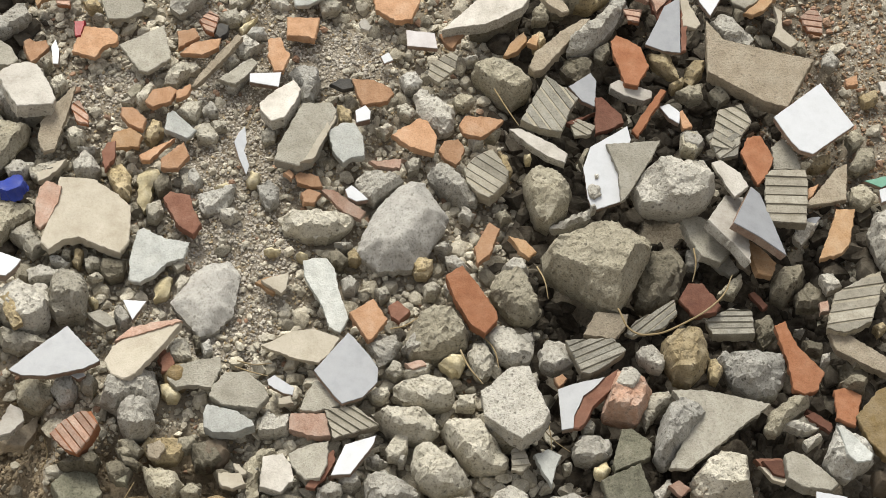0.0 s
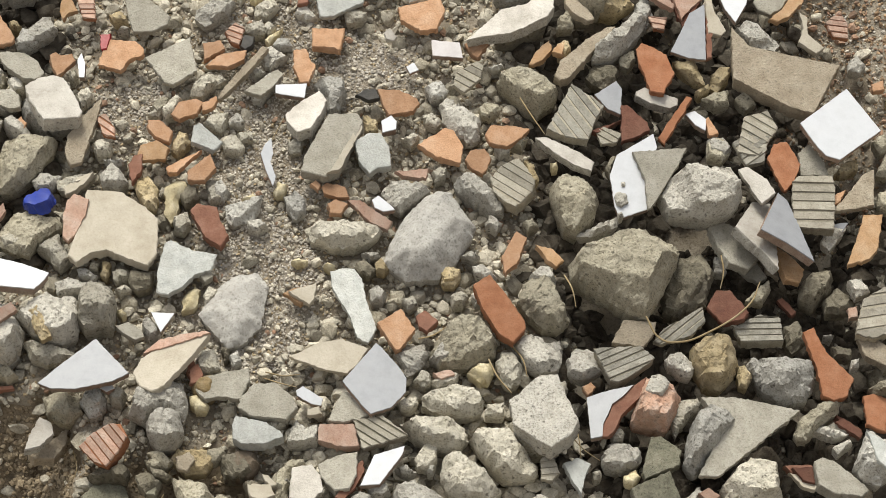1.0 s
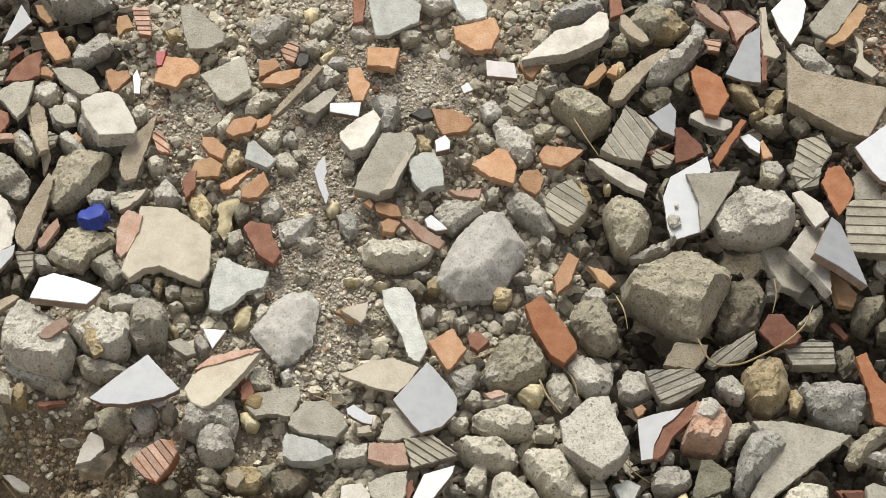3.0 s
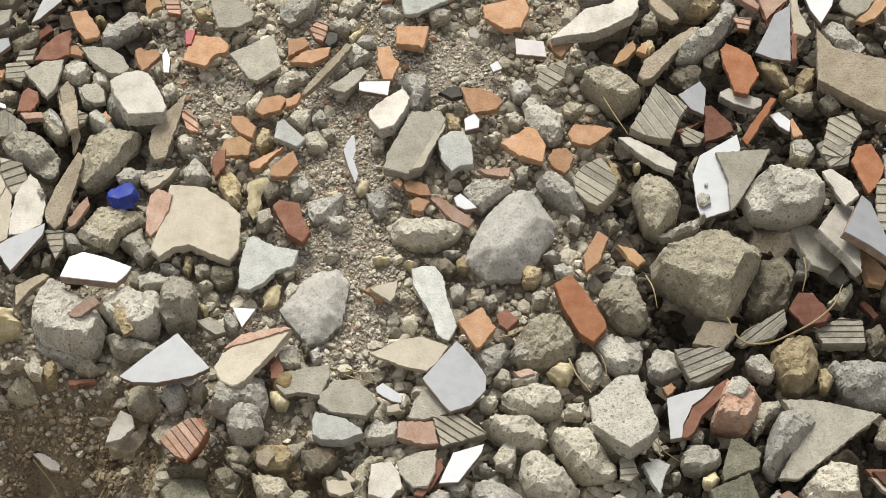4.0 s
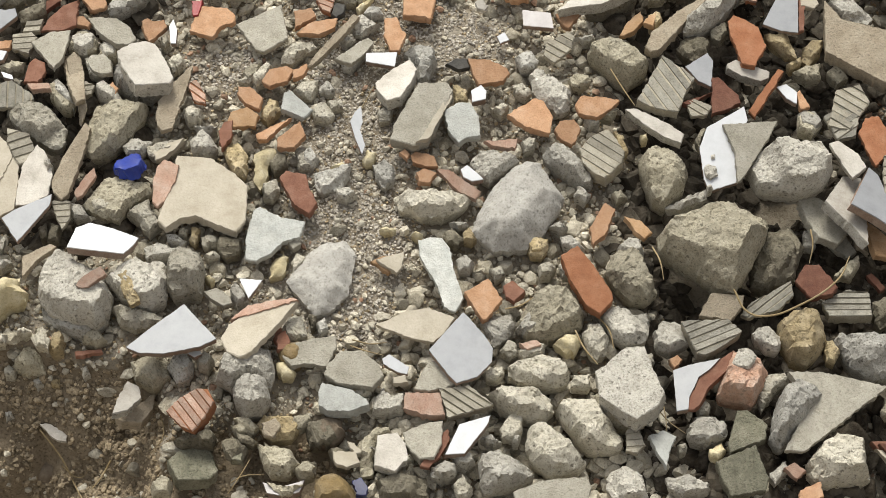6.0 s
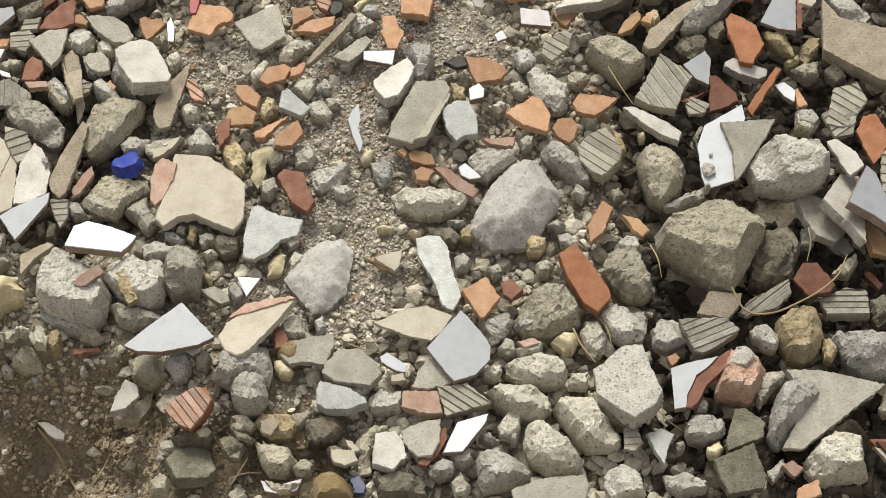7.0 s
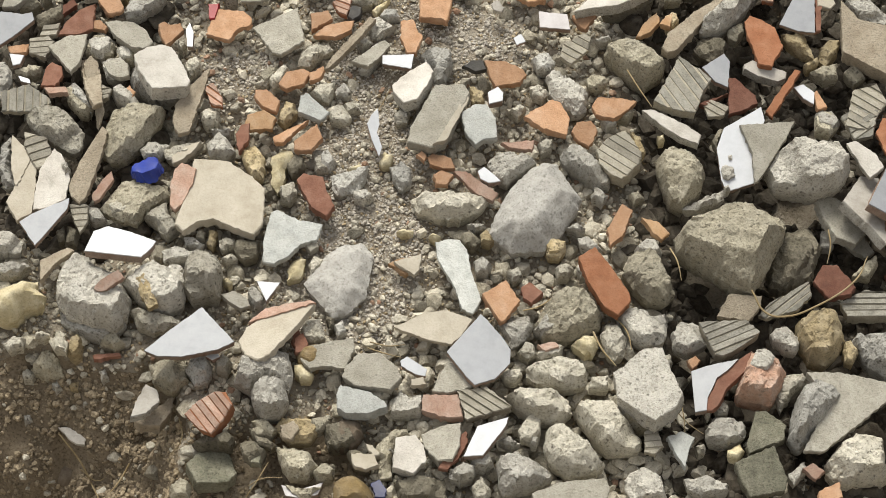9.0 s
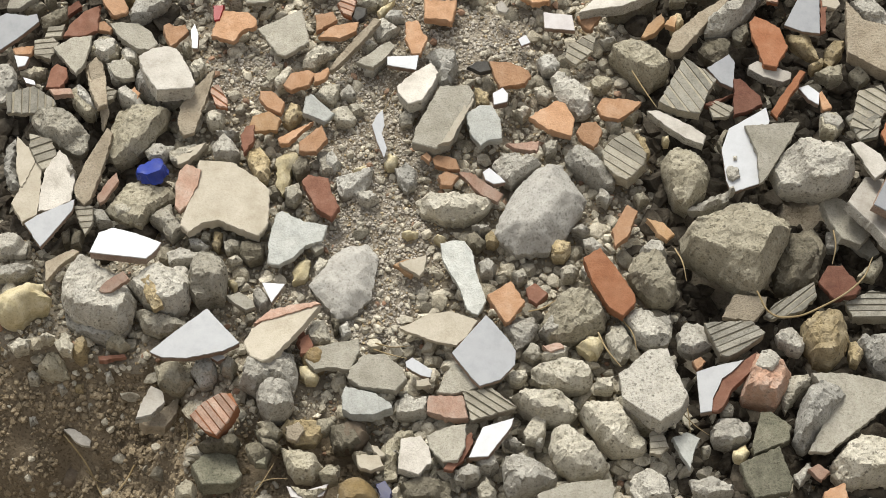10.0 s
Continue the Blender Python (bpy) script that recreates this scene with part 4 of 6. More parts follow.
slab("r2", 361, 252, 24, 8, -2, -4, [(-18, 27), (-11, 36), (1, 30), (16, 18), (23, -10), (13, -26), (9, -37), (-6, -33), (-11, -9), (-16, 7)])
rock("E", 334, 274, 6, 5, [(-9, 2), (8, 14), (10, -1), (0, -12), (-8, -8)])
slab("r", 426, 290, 31, 8, 4, 4, [(-1, 38), (5, 20), (1, -28), (-5, -30)])
rock("y", 404, 253, 16, 7, [(-20, 11), (5, 13), (10, -3), (15, -20), (3, -13), (-15, 1)])
rock("y", 437, 250, 6, 7, [(-9, 3), (1, 13), (14, 13), (10, -4), (-5, -21), (-12, -14)])
rock("y", 417, 233, 6, 5, [(-9, -2), (8, 8), (7, -2), (-6, -8)])
rock("E", 432, 222, 6, 6, [(-18, -2), (-5, 6), (14, 11), (13, -9), (-3, -12)])
slab("T", 362, 215, 17, 14, 3, 3, [(-22, 9), (-12, 14), (25, 0), (24, -8), (15, -12), (-7, -6), (-22, 3)])
slab("b", 313, 217, 17, 8, 3, -2, [(-20, 3), (6, 23), (12, 12), (8, -23), (-6, -16)])
slab("m", 334, 180, 20, 8, -1, 1, [(-12, 25), (-5, 25), (16, 2), (18, -9), (-1, -19), (-15, -23)])
slab("r2", 380, 183, 24, 8, -5, 3, [(15, 29), (21, 26), (-14, -31), (-21, -23)])
slab("w", 406, 186, 18, 8, 1, -1, [(-13, 8), (-2, 12), (10, 1), (8, -14), (-3, -7)])
slab("o", 420, 178, 17, 8, 1, 5, [(-5, 9), (-1, 12), (9, -9), (-2, -12)])
rock("C", 428, 159, 6, 8, [(-12, 7), (-5, 12), (7, 11), (15, -6), (5, -19), (-10, -16)])
slab("R", 305, 167, 17, 8, -3, 5, [(-13, 6), (-5, 11), (16, 2), (10, -9), (-8, -10)], ridges=-35)
slab("w", 329, 109, 26, 10, -1, 4, [(-26, 1), (-17, 26), (25, 52), (28, 35), (19, 18), (13, -41), (-18, -52), (-23, -37)])
slab("k", 354, 104, 34, 8, 0, 1, [(-26, 31), (35, 36), (24, 14), (-6, -35), (-13, -42), (-14, -3)])
rock("C", 405, 103, 18, 31, [(-51, -19), (-41, -1), (-18, 17), (-8, 26), (4, 20), (32, 17), (43, 2), (42, -19), (30, -37), (8, -46), (-41, -40)])
rock("E", 263, 90, 6, 28, [(-25, 14), (-8, 28), (16, 16), (28, -1), (23, -23), (1, -44), (-14, -35), (-22, -7)])
rock("C", 291, 55, 6, 6, [(-27, -10), (20, 15), (19, 2), (-12, -12)])
rock("E", 313, 5, 16, 39, [(-61, -3), (-45, 15), (-17, 27), (14, 38), (29, 34), (61, 12), (56, -6), (35, -44), (19, -69), (1, -63), (-33, -36), (-59, -21)])
slab("R", 195, 100, 26, 24, -4, 4, [(-23, 9), (-10, 23), (9, 32), (26, 4), (23, -9), (4, -28), (-8, -22), (-20, -8)], ridges=-37)
rock("C", 160, 102, 6, 18, [(-27, 9), (-14, 22), (-2, 16), (28, -15), (25, -31), (9, -27), (-21, -3)])
rock("C", 80, 100, 6, 11, [(-27, 0), (-15, 16), (19, 12), (28, 3), (16, -6), (-6, -25), (-15, -19)])
slab("p", 42, 69, 14, 8, -1, 3, [(-26, 19), (-13, 19), (23, -9), (17, -19), (-1, -9)])
slab("w", 54, 80, 17, 8, 4, -4, [(-11, 6), (-4, 12), (8, 1), (14, -6), (1, -9), (-8, -4)])
slab("p", 89, 119, 17, 8, 2, -1, [(-20, 3), (17, 7), (14, -6), (-11, -4)])
rock("c", 118, 126, 6, 5, [(-9, 1), (0, 8), (9, 5), (6, -8), (-6, -12)])
slab("o", 192, 17, 17, 8, -2, -6, [(-11, -2), (7, 31), (18, 22), (5, -13), (-8, -25), (-10, -13)])
slab("q", 235, 14, 17, 8, 4, -4, [(-17, 15), (3, 9), (14, -5), (5, -13), (-4, -6)])
rock("y", 127, -1, 6, 6, [(-11, 5), (-2, 10), (10, 6), (10, -3), (4, -15), (-11, -12)])
rock("y", 52, 10, 6, 5, [(-7, 3), (0, 10), (9, -3), (3, -9), (-6, -6)])
rock("G", 35, 8, 6, 5, [(-10, 5), (-1, 11), (12, -2), (5, -11), (-7, -8)])
rock("C", 43, 24, 6, 5, [(-12, 2), (6, 2), (9, -3), (-3, -7)])
rock("C", 150, 22, 6, 5, [(-12, -1), (0, 5), (9, -1), (3, -7)])
rock("C", 161, 2, 6, 5, [(-11, 7), (1, 8), (16, -8), (3, -11), (-9, -2)])
slab("o", 66, -79, 20, 10, 3, -1, [(-20, 12), (6, 30), (21, 5), (3, -20), (0, -21), (-9, -6)])
slab("r", 97, -63, 17, 8, -2, -6, [(-9, 7), (0, 14), (14, 0), (2, -14), (-7, -7)])
slab("r2", 178, -56, 26, 13, 2, -3, [(-29, 32), (-11, 45), (2, 26), (24, -12), (25, -22), (11, -39), (-3, -30), (-20, 1)])
rock("E", 141, -84, 6, 25, [(-39, -11), (-20, 20), (-2, 29), (19, 23), (33, -3), (29, -17), (17, -25), (-7, -32), (-30, -29)])
rock("C", 83, -101, 6, 9, [(-20, 4), (-2, 13), (13, 16), (17, 1), (9, -14), (-6, -23), (-11, -11)])
rock("c", 95, -126, 6, 5, [(-12, -3), (-3, 9), (6, 6), (9, -6), (0, -11)])
slab("p", 116, -126, 17, 8, -4, -2, [(-13, 2), (6, 5), (11, -1), (-4, -6)])
rock("Y", 157, -121, 6, 6, [(-17, 1), (4, 10), (11, 1), (6, -8), (-3, -11)])
rock("c", 185, -114, 6, 10, [(-15, 6), (-6, 18), (6, 18), (14, 0), (10, -18), (1, -24), (-10, -15)])
rock("C", 215, -96, 6, 13, [(-27, 7), (-14, 19), (3, 16), (27, 1), (23, -20), (2, -26), (-13, -17)])
rock("E", 224, -35, 6, 21, [(-28, -1), (-21, 18), (-5, 34), (7, 24), (21, -1), (28, -25), (16, -36), (-2, -33), (-16, -19)])
rock("c", 123, -150, 6, 14, [(-31, 2), (-22, 10), (5, 18), (23, 10), (34, -4), (31, -18), (10, -22), (-19, -15), (-31, -8)])
slab("b", 50, -138, 24, 8, 3, -5, [(-41, 0), (-5, 48), (1, 42), (18, 19), (26, 5), (25, -12), (9, -31), (-12, -39), (-20, -30)])
rock("c", 77, -154, 6, 5, [(-11, -1), (-5, 4), (9, 7), (12, -1), (3, -9), (-8, -7)])
rock("c", 168, -162, 6, 6, [(-8, 5), (10, 8), (9, -10), (-11, -9)])
rock("G", 379, -5, -14, 25, [(-14, 12), (-4, 24), (23, 21), (31, 3), (20, -18), (-6, -41), (-24, -36), (-25, -12)])
slab("s", 322, -80, 17, 8, 2, -2, [(-29, -12), (-14, 16), (21, 14), (18, 0), (5, -17)])
slab("Q", 369, -68, 2, 8, -4, -1, [(-30, -13), (-14, 3), (26, 26), (28, 9), (12, -8), (-21, -17)], ridges=39)
slab("m", 423, -43, 4, 8, -5, -5, [(-23, 2), (-11, 23), (4, 22), (22, -8), (16, -16), (-8, -21)])
rock("y", 402, -106, 6, 25, [(-25, 10), (-10, 21), (9, 24), (23, 13), (26, -10), (13, -30), (3, -38), (-14, -32), (-24, -10)])
rock("C", 264, -108, 6, 10, [(-19, 1), (-7, 16), (8, 13), (19, 1), (19, -11), (-3, -23), (-17, -14)])
slab("Q", 307, -119, 22, 18, 0, 2, [(-34, 19), (16, 21), (30, 7), (15, -6), (-9, -21), (-18, -19)], ridges=24)
rock("C", 365, -110, 6, 8, [(-16, 3), (-10, 9), (2, 12), (16, -3), (12, -18), (-3, -15)])
rock("y", 432, -127, 6, 6, [(-7, 10), (2, 13), (9, -2), (2, -15), (-6, -12)])
rock("M", 337, -159, 12, 25, [(-30, -23), (-11, 27), (7, 30), (18, 19), (25, 5), (21, -12), (8, -34), (-10, -31), (-27, -26)])
slab("m", 296, -172, 17, 8, 4, 4, [(-21, -33), (-13, -4), (19, 27), (23, 22), (-7, -12)])
rock("c", 367, -166, 6, 9, [(-20, -7), (-4, 11), (14, 14), (19, 5), (4, -7), (-13, -31)])
rock("g", 385, -194, 14, 28, [(-25, -34), (-19, -4), (-6, 21), (9, 29), (29, 18), (32, 10), (21, -7), (-15, -51), (-23, -45)])
slab("V", 335, -224, 18, 14, -1, 2, [(-8, 22), (3, 23), (23, 6), (19, -10), (-17, -25), (-19, -16)])
slab("V", 330, -276, 20, 14, 3, 1, [(-28, 15), (14, 35), (26, -2), (22, -15), (-13, -23), (-21, -9)])
rock("C", 304, -217, 6, 7, [(-9, 4), (-6, 9), (12, 7), (14, -4), (2, -15), (-13, -12)])
rock("Y", 306, -242, 6, 5, [(-8, 2), (5, 8), (9, 0), (1, -9), (-7, -6)])
slab("L", 250, -241, 17, 8, 2, -4, [(-15, 11), (0, 18), (14, 11), (7, -5), (2, -25), (-7, -9)])
rock("C", 273, -279, 6, 10, [(-22, 6), (2, 9), (24, 0), (21, -10), (-5, -14), (-19, -5)])
rock("c", 295, -193, 6, 5, [(-8, 1), (1, 8), (7, 1), (5, -7), (-6, -9)])
slab("o", 397, -294, 17, 8, -2, 4, [(-10, 4), (11, 13), (13, -3), (-14, -14)])
rock("C", 369, -264, 6, 5, [(-11, -3), (7, 11), (10, 2), (-6, -15)])
slab("R", 220, -236, 17, 8, -3, -2, [(-8, 12), (4, 18), (11, -5), (2, -14), (-9, -11)], ridges=4)
slab("R", 49, -193, 20, 12, -3, 3, [(-29, 13), (1, 18), (27, -4), (21, -7), (-20, -19)], ridges=-35)
slab("p", 5, -197, 18, 12, -3, -2, [(-20, 15), (16, 14), (21, -12), (5, -13), (-22, -4)])
slab("w", 51, -232, 22, 9, -1, -3, [(-10, 12), (22, 22), (19, 12), (-5, -22), (-25, -23)])
rock("c", 107, -185, 6, 21, [(-39, 6), (-21, 9), (11, 11), (29, 1), (32, -15), (19, -25), (-4, -22), (-27, -7)])
rock("c", 176, -212, 6, 23, [(-35, 14), (-29, 25), (6, 28), (20, 3), (34, -19), (30, -30), (7, -34), (-10, -25), (-24, -5)])
rock("c", 135, -237, 6, 25, [(-23, 18), (-14, 23), (-3, 20), (20, 2), (36, -22), (27, -30), (1, -35), (-18, -22), (-27, -4)])
rock("c", 95, -216, 6, 8, [(-13, -4), (-1, 16), (11, 13), (11, -7), (2, -15), (-10, -13)])
rock("C", 82, -263, 6, 21, [(-22, 5), (-18, 17), (-3, 18), (31, 0), (34, -11), (14, -21), (-15, -29), (-21, -18)])
rock("C", 74, -230, 6, 5, [(-12, 0), (-1, 5), (11, -3), (2, -7)])
slab("k", 5, -238, 20, 16, -4, -2, [(-22, 10), (-2, 19), (19, 22), (18, -4), (10, -20), (-5, -21), (-18, -6)])
slab("r", 19, -246, 17, 8, 2, 4, [(5, 18), (10, 22), (12, 9), (2, -9), (-10, -21), (-19, -19)])
slab("T", -27, -250, 20, 14, 4, -1, [(-16, 17), (4, 21), (13, 9), (16, -7), (2, -23), (-19, -17)])
rock("C", 21, -265, 6, 5, [(-9, 3), (6, 9), (12, 0), (0, -11), (-9, -8)])
slab("k", 139, -294, 20, 16, 1, 2, [(-44, -1), (-15, 12), (31, 17), (36, 6), (30, -15), (-38, -19)])
rock("C", 209, -276, 6, 12, [(-15, 8), (2, 16), (19, 5), (24, -18), (-11, -22), (-19, -6)])
rock("c", 44, -285, 6, 6, [(-9, 4), (0, 16), (11, -1), (5, -12), (-6, -12)])
rock("C", -50, -240, 6, 5, [(-7, 3), (2, 3), (6, -5), (-1, -6)])
slab("t", -75, -258, 17, 8, 1, -1, [(-14, 9), (9, 9), (15, -4), (1, -10), (-11, -4)])
rock("U", -84, -282, 6, 20, [(-22, 5), (-14, 10), (0, 12), (12, 2), (21, -13), (24, -25), (-22, -25)])
slab("D", -59, -289, 17, 8, -1, -5, [(-9, 8), (0, 12), (8, -2), (6, -9), (-5, -9)])
# slump stones take the darker kinds E and G for the steep slope's shade
rock("E", -142, -253, 6, 7, [(-17, 18), (1, 3), (15, 0), (13, -8), (-1, -20), (-11, -3)])
rock("E", -136, -285, 6, 6, [(-19, 6), (-2, 1), (18, 4), (7, -7), (-4, -10)])
rock("G", -113, -262, 6, 5, [(-8, 6), (6, 6), (7, -8), (-5, -9)])
slab("s", -152, -223, 17, 8, 3, 3, [(-10, 5), (4, 11), (10, 2), (2, -11), (-7, -8)])
rock("G", -98, -226, 6, 7, [(-15, 7), (8, 10), (14, -4), (3, -12), (-9, -9)])
rock("E", -178, -214, 6, 5, [(-14, 6), (-2, 10), (13, -5), (7, -11), (-4, -5)])
rock("G", -177, -231, 6, 5, [(-12, 7), (0, 4), (12, -4), (6, -8), (-6, -4)])
rock("G", -194, -240, 6, 6, [(-9, 6), (2, 12), (12, -2), (1, -14), (-6, -8)])
rock("G", -219, -230, 1, 5, [(-8, -1), (1, 8), (7, 2), (4, -6), (-4, -7)])
rock("E", -122, -209, 6, 5, [(-8, 4), (6, 7), (12, -1), (1, -10), (-11, -7)])
slab("s", 497, 240, 30, 24, -1, 2, [(-45, 61), (-27, 36), (13, 25), (73, 9), (38, -53), (14, -46), (-19, -25), (-48, -6)])
rock("C", 482, 294, 24, 10, [(-27, 6), (-11, 19), (4, 13), (24, -14), (17, -21), (-8, -16)])
slab("w", 554, 155, 36, 9, 5, -5, [(-38, 13), (21, 65), (53, 8), (1, -35), (-14, -30), (-22, -19)])
slab("r2", 496, 125, 20, 8, -3, -1, [(-17, 9), (-8, 29), (7, 31), (19, 1), (11, -21), (-2, -34), (-10, -13)])
slab("R", 525, 82, 26, 16, -5, -2, [(-22, 20), (-15, 27), (22, 25), (24, 10), (17, -44), (-27, -38)], ridges=-5)
rock("y", 571, 130, 6, 5, [(-17, -9), (-2, 7), (11, 9), (11, -3), (-3, -9)])
slab("T", 463, 95, 30, 8, -5, 1, [(-19, 20), (-9, 23), (11, 6), (19, -12), (3, -25), (-5, -11)])
slab("r2", 518, -127, 22, 12, -2, 4, [(-22, 43), (-10, 48), (0, 20), (27, -12), (19, -31), (4, -37), (-7, -31), (-11, 1)])
rock("g", 471, -125, 6, 25, [(-37, 9), (-30, 20), (-10, 14), (32, 11), (36, -11), (25, -33), (3, -36), (-19, -22)])
rock("G", 524, -5, -14, 21, [(-18, -5), (-4, 12), (12, 15), (20, 4), (15, -11), (-6, -31), (-20, -22)])
rock("G", 545, -29, -14, 9, [(-16, 1), (1, 17), (21, 2), (10, -14), (-15, -14)])
slab("R", 586, -57, 26, 16, 1, -1, [(-30, -17), (-21, 11), (19, 35), (32, 39), (33, 25), (15, -23), (-14, -37), (-34, -31)], ridges=10)
slab("s", 591, -115, 18, 12, 0, -4, [(-36, 29), (-21, 29), (22, -3), (35, -17), (26, -27), (4, -16), (-30, 5)])
slab("q", 578, 31, 22, 8, -4, -4, [(-26, -34), (-5, 16), (0, 31), (21, 30), (10, -14), (-1, -28)])
slab("s", 578, 89, 18, 8, 4, 1, [(-34, -23), (6, 25), (19, 32), (14, -14), (-5, -19)])
slab("r2", 566, -172, 17, 8, -3, -6, [(-12, 17), (3, 20), (17, 9), (6, -28), (-13, -18)])
rock("G", 577, -146, 14, 16, [(-16, -1), (0, 6), (14, -1), (9, -13), (-8, -10)])
slab("w", 540, -283, 17, 8, -2, 0, [(-16, 11), (15, 4), (19, -9), (-18, -5)])
slab("Q", 466, 151, 17, 8, -2, -1, [(-23, 6), (4, 25), (19, 13), (10, -20), (-10, -24)], ridges=37)
rock("E", 427, 156, 6, 7, [(-12, 5), (-3, 15), (9, 8), (14, -8), (4, -18), (-12, -12)])
rock("E", 463, -15, -14, 6, [(-4, 2), (10, 15), (11, 2), (1, -14), (-18, -11)])
slab("Q", 455, -65, -3, 16, -4, -5, [(-27, 2), (0, 17), (24, 13), (25, -16), (-21, -15)], ridges=-2)
slab("k", 418, -195, 20, 10, 4, -2, [(-36, 37), (1, 38), (69, 24), (52, 10), (-25, -55), (-46, -55), (-14, 4)])
rock("c", 432, -246, 6, 25, [(-37, -12), (-20, 11), (-1, 22), (25, 14), (25, -13), (29, -28), (-21, -33)])
slab("t", 542, 302, 17, 8, 3, 2, [(-8, 30), (1, 22), (-1, -1), (17, -19), (7, -27), (-12, -12), (-5, 7)])
slab("O", 578, 311, 17, 8, 1, 3, [(-15, 6), (3, 21), (11, 3), (9, -16), (-7, -13)], ridges=-8)
slab("n", 634, 99, 17, 8, 0, 4, [(-20, 0), (4, 6), (19, 2), (-2, -8)])
slab("w", 636, 82, 17, 8, -2, -1, [(-7, 6), (5, 10), (8, -6), (-6, -10)])
rock("C", 594, 266, 6, 5, [(-8, 3), (3, 14), (11, -4), (3, -11), (-9, -7)])
rock("y", 634, 215, 6, 5, [(-12, 1), (9, 11), (10, -3), (-7, -13)])
rock("E", 612, 162, 6, 5, [(-11, 1), (3, 12), (11, -2), (-3, -16)])
rock("E", 611, 88, 6, 7, [(-11, 8), (6, 15), (16, -5), (2, -18), (-13, -8)])
rock("E", 618, 133, 6, 7, [(-18, -13), (-3, 14), (13, 14), (14, -6), (-6, -16)])
rock("C", 566, -20, 6, 5, [(-12, 6), (4, 9), (12, -7), (-4, -13)])
slab("o", 552, 84, 17, 8, -3, 4, [(-8, 1), (11, 11), (4, -3), (-6, -9)])
slab("o", 614, 230, 17, 8, 2, -4, [(-8, 3), (7, 9), (7, -5), (-6, -7)])
slab("T", 656, 221, 17, 8, -3, -3, [(-12, 9), (11, 12), (8, -11), (-8, -10)])
slab("k", 529, 131, 17, 8, -1, 4, [(-15, 11), (-1, 22), (13, 1), (17, -17), (-14, -17)])
rock("C", 546, 46, 6, 7, [(-10, 7), (16, 13), (15, 6), (-7, -22), (-15, -13)])
rock("G", 395, 10, -14, 12, [(-19, 16), (6, 23), (20, -3), (9, -28), (-16, -22)])
rock("G", 383, -10, -14, 20, [(-28, 6), (4, 21), (24, 6), (19, -24), (-19, -33)])
rock("E", -472, 364, 6, 18, [(-22, 8), (16, 18), (27, 5), (13, -18), (-9, -21), (-26, -15)])
slab("k", -475, 315, 17, 8, -4, 0, [(-13, 13), (19, 17), (17, 0), (-4, -15), (-17, -14)])
slab("b", -416, 330, 26, 8, 1, 1, [(-15, -23), (3, 31), (17, 8), (-6, -17)])
rock("E", -460, 311, 6, 5, [(-15, -4), (3, 8), (10, 0), (1, -7)])
rock("E", -444, 320, 6, 5, [(-7, 0), (3, 4), (6, -1), (-3, -7)])
slab("q", -389, 354, 17, 8, 1, 3, [(-11, 13), (-2, 13), (12, -10), (6, -13), (-5, -2)])
slab("o", -371, 307, 20, 8, 2, 0, [(-19, 19), (-1, 23), (17, -7), (14, -15), (1, -19), (-12, 0)])
rock("g", -349, 379, 6, 20, [(-36, 4), (29, 8), (36, -1), (17, -10), (-15, -16), (-31, -12)])
rock("y", -357, 325, 6, 5, [(-7, 3), (-1, 7), (8, -2), (4, -7), (-4, -5)])
rock("C", -330, 318, 6, 9, [(-20, -7), (-8, 4), (4, 18), (13, 18), (22, 0), (12, -10), (-6, -21), (-16, -17)])
slab("q", -298, 340, 17, 8, -3, 5, [(-8, -3), (-6, 12), (4, 14), (13, -3), (2, -6), (-4, -14)])
slab("O", -276, 346, 17, 8, -4, -6, [(-14, 21), (6, 20), (12, -23), (-4, -18)], ridges=-3)
slab("k", -210, 332, 18, 8, 0, 5, [(-24, 33), (-11, 34), (29, -3), (26, -14), (10, -23), (-12, -24), (-19, -3)])
rock("C", -233, 320, 6, 5, [(-2, 3), (6, 0), (5, -5), (-8, -3)])
rock("y", -241, 336, 6, 5, [(-11, 3), (4, 7), (12, -7), (-4, -7)])
rock("C", -133, 343, 8, 10, [(-20, 0), (9, 21), (25, 11), (16, -7), (-9, -23), (-21, -13)])
rock("c", -103, 365, 6, 5, [(-6, 3), (1, 6), (5, -4), (0, -10)])
rock("Y", -87, 365, 6, 5, [(-7, 3), (1, 9), (10, 0), (1, -11), (-5, -7)])
rock("c", -74, 348, 6, 6, [(-12, 1), (7, 16), (15, 1), (2, -13), (-13, -11)])
slab("r", -31, 364, 17, 8, 1, -1, [(-7, 18), (8, 19), (5, -17), (-6, -19)])
slab("L", 8, 356, 17, 8, 4, -2, [(-25, -2), (-29, 22), (17, 29), (33, 18), (30, -7), (-6, -29), (-19, -30)])
rock("C", -27, 341, 6, 5, [(-14, 0), (-4, 11), (6, 0), (12, -7), (-1, -10)])
rock("c", 27, 337, 6, 5, [(-12, 1), (-3, 10), (14, 1), (10, -7), (-9, -11)])
rock("C", 58, 381, 6, 7, [(-24, 4), (17, 10), (18, -3), (-1, -11), (-11, -7)])
slab("L", 98, 367, 17, 8, 4, 1, [(-23, 15), (10, 19), (19, 2), (16, -12), (-7, -19), (-16, -4)])
slab("o", 105, 328, 18, 11, -2, 4, [(-29, 12), (19, 24), (25, 7), (15, -18), (-4, -20), (-26, -5)])
rock("g", 217, 370, 6, 16, [(-31, -11), (-14, 2), (28, 17), (34, 3), (1, -14), (-18, -14)])
slab("r", 263, 371, 17, 8, -2, 1, [(-7, 14), (6, 14), (9, -10), (-7, -17)])
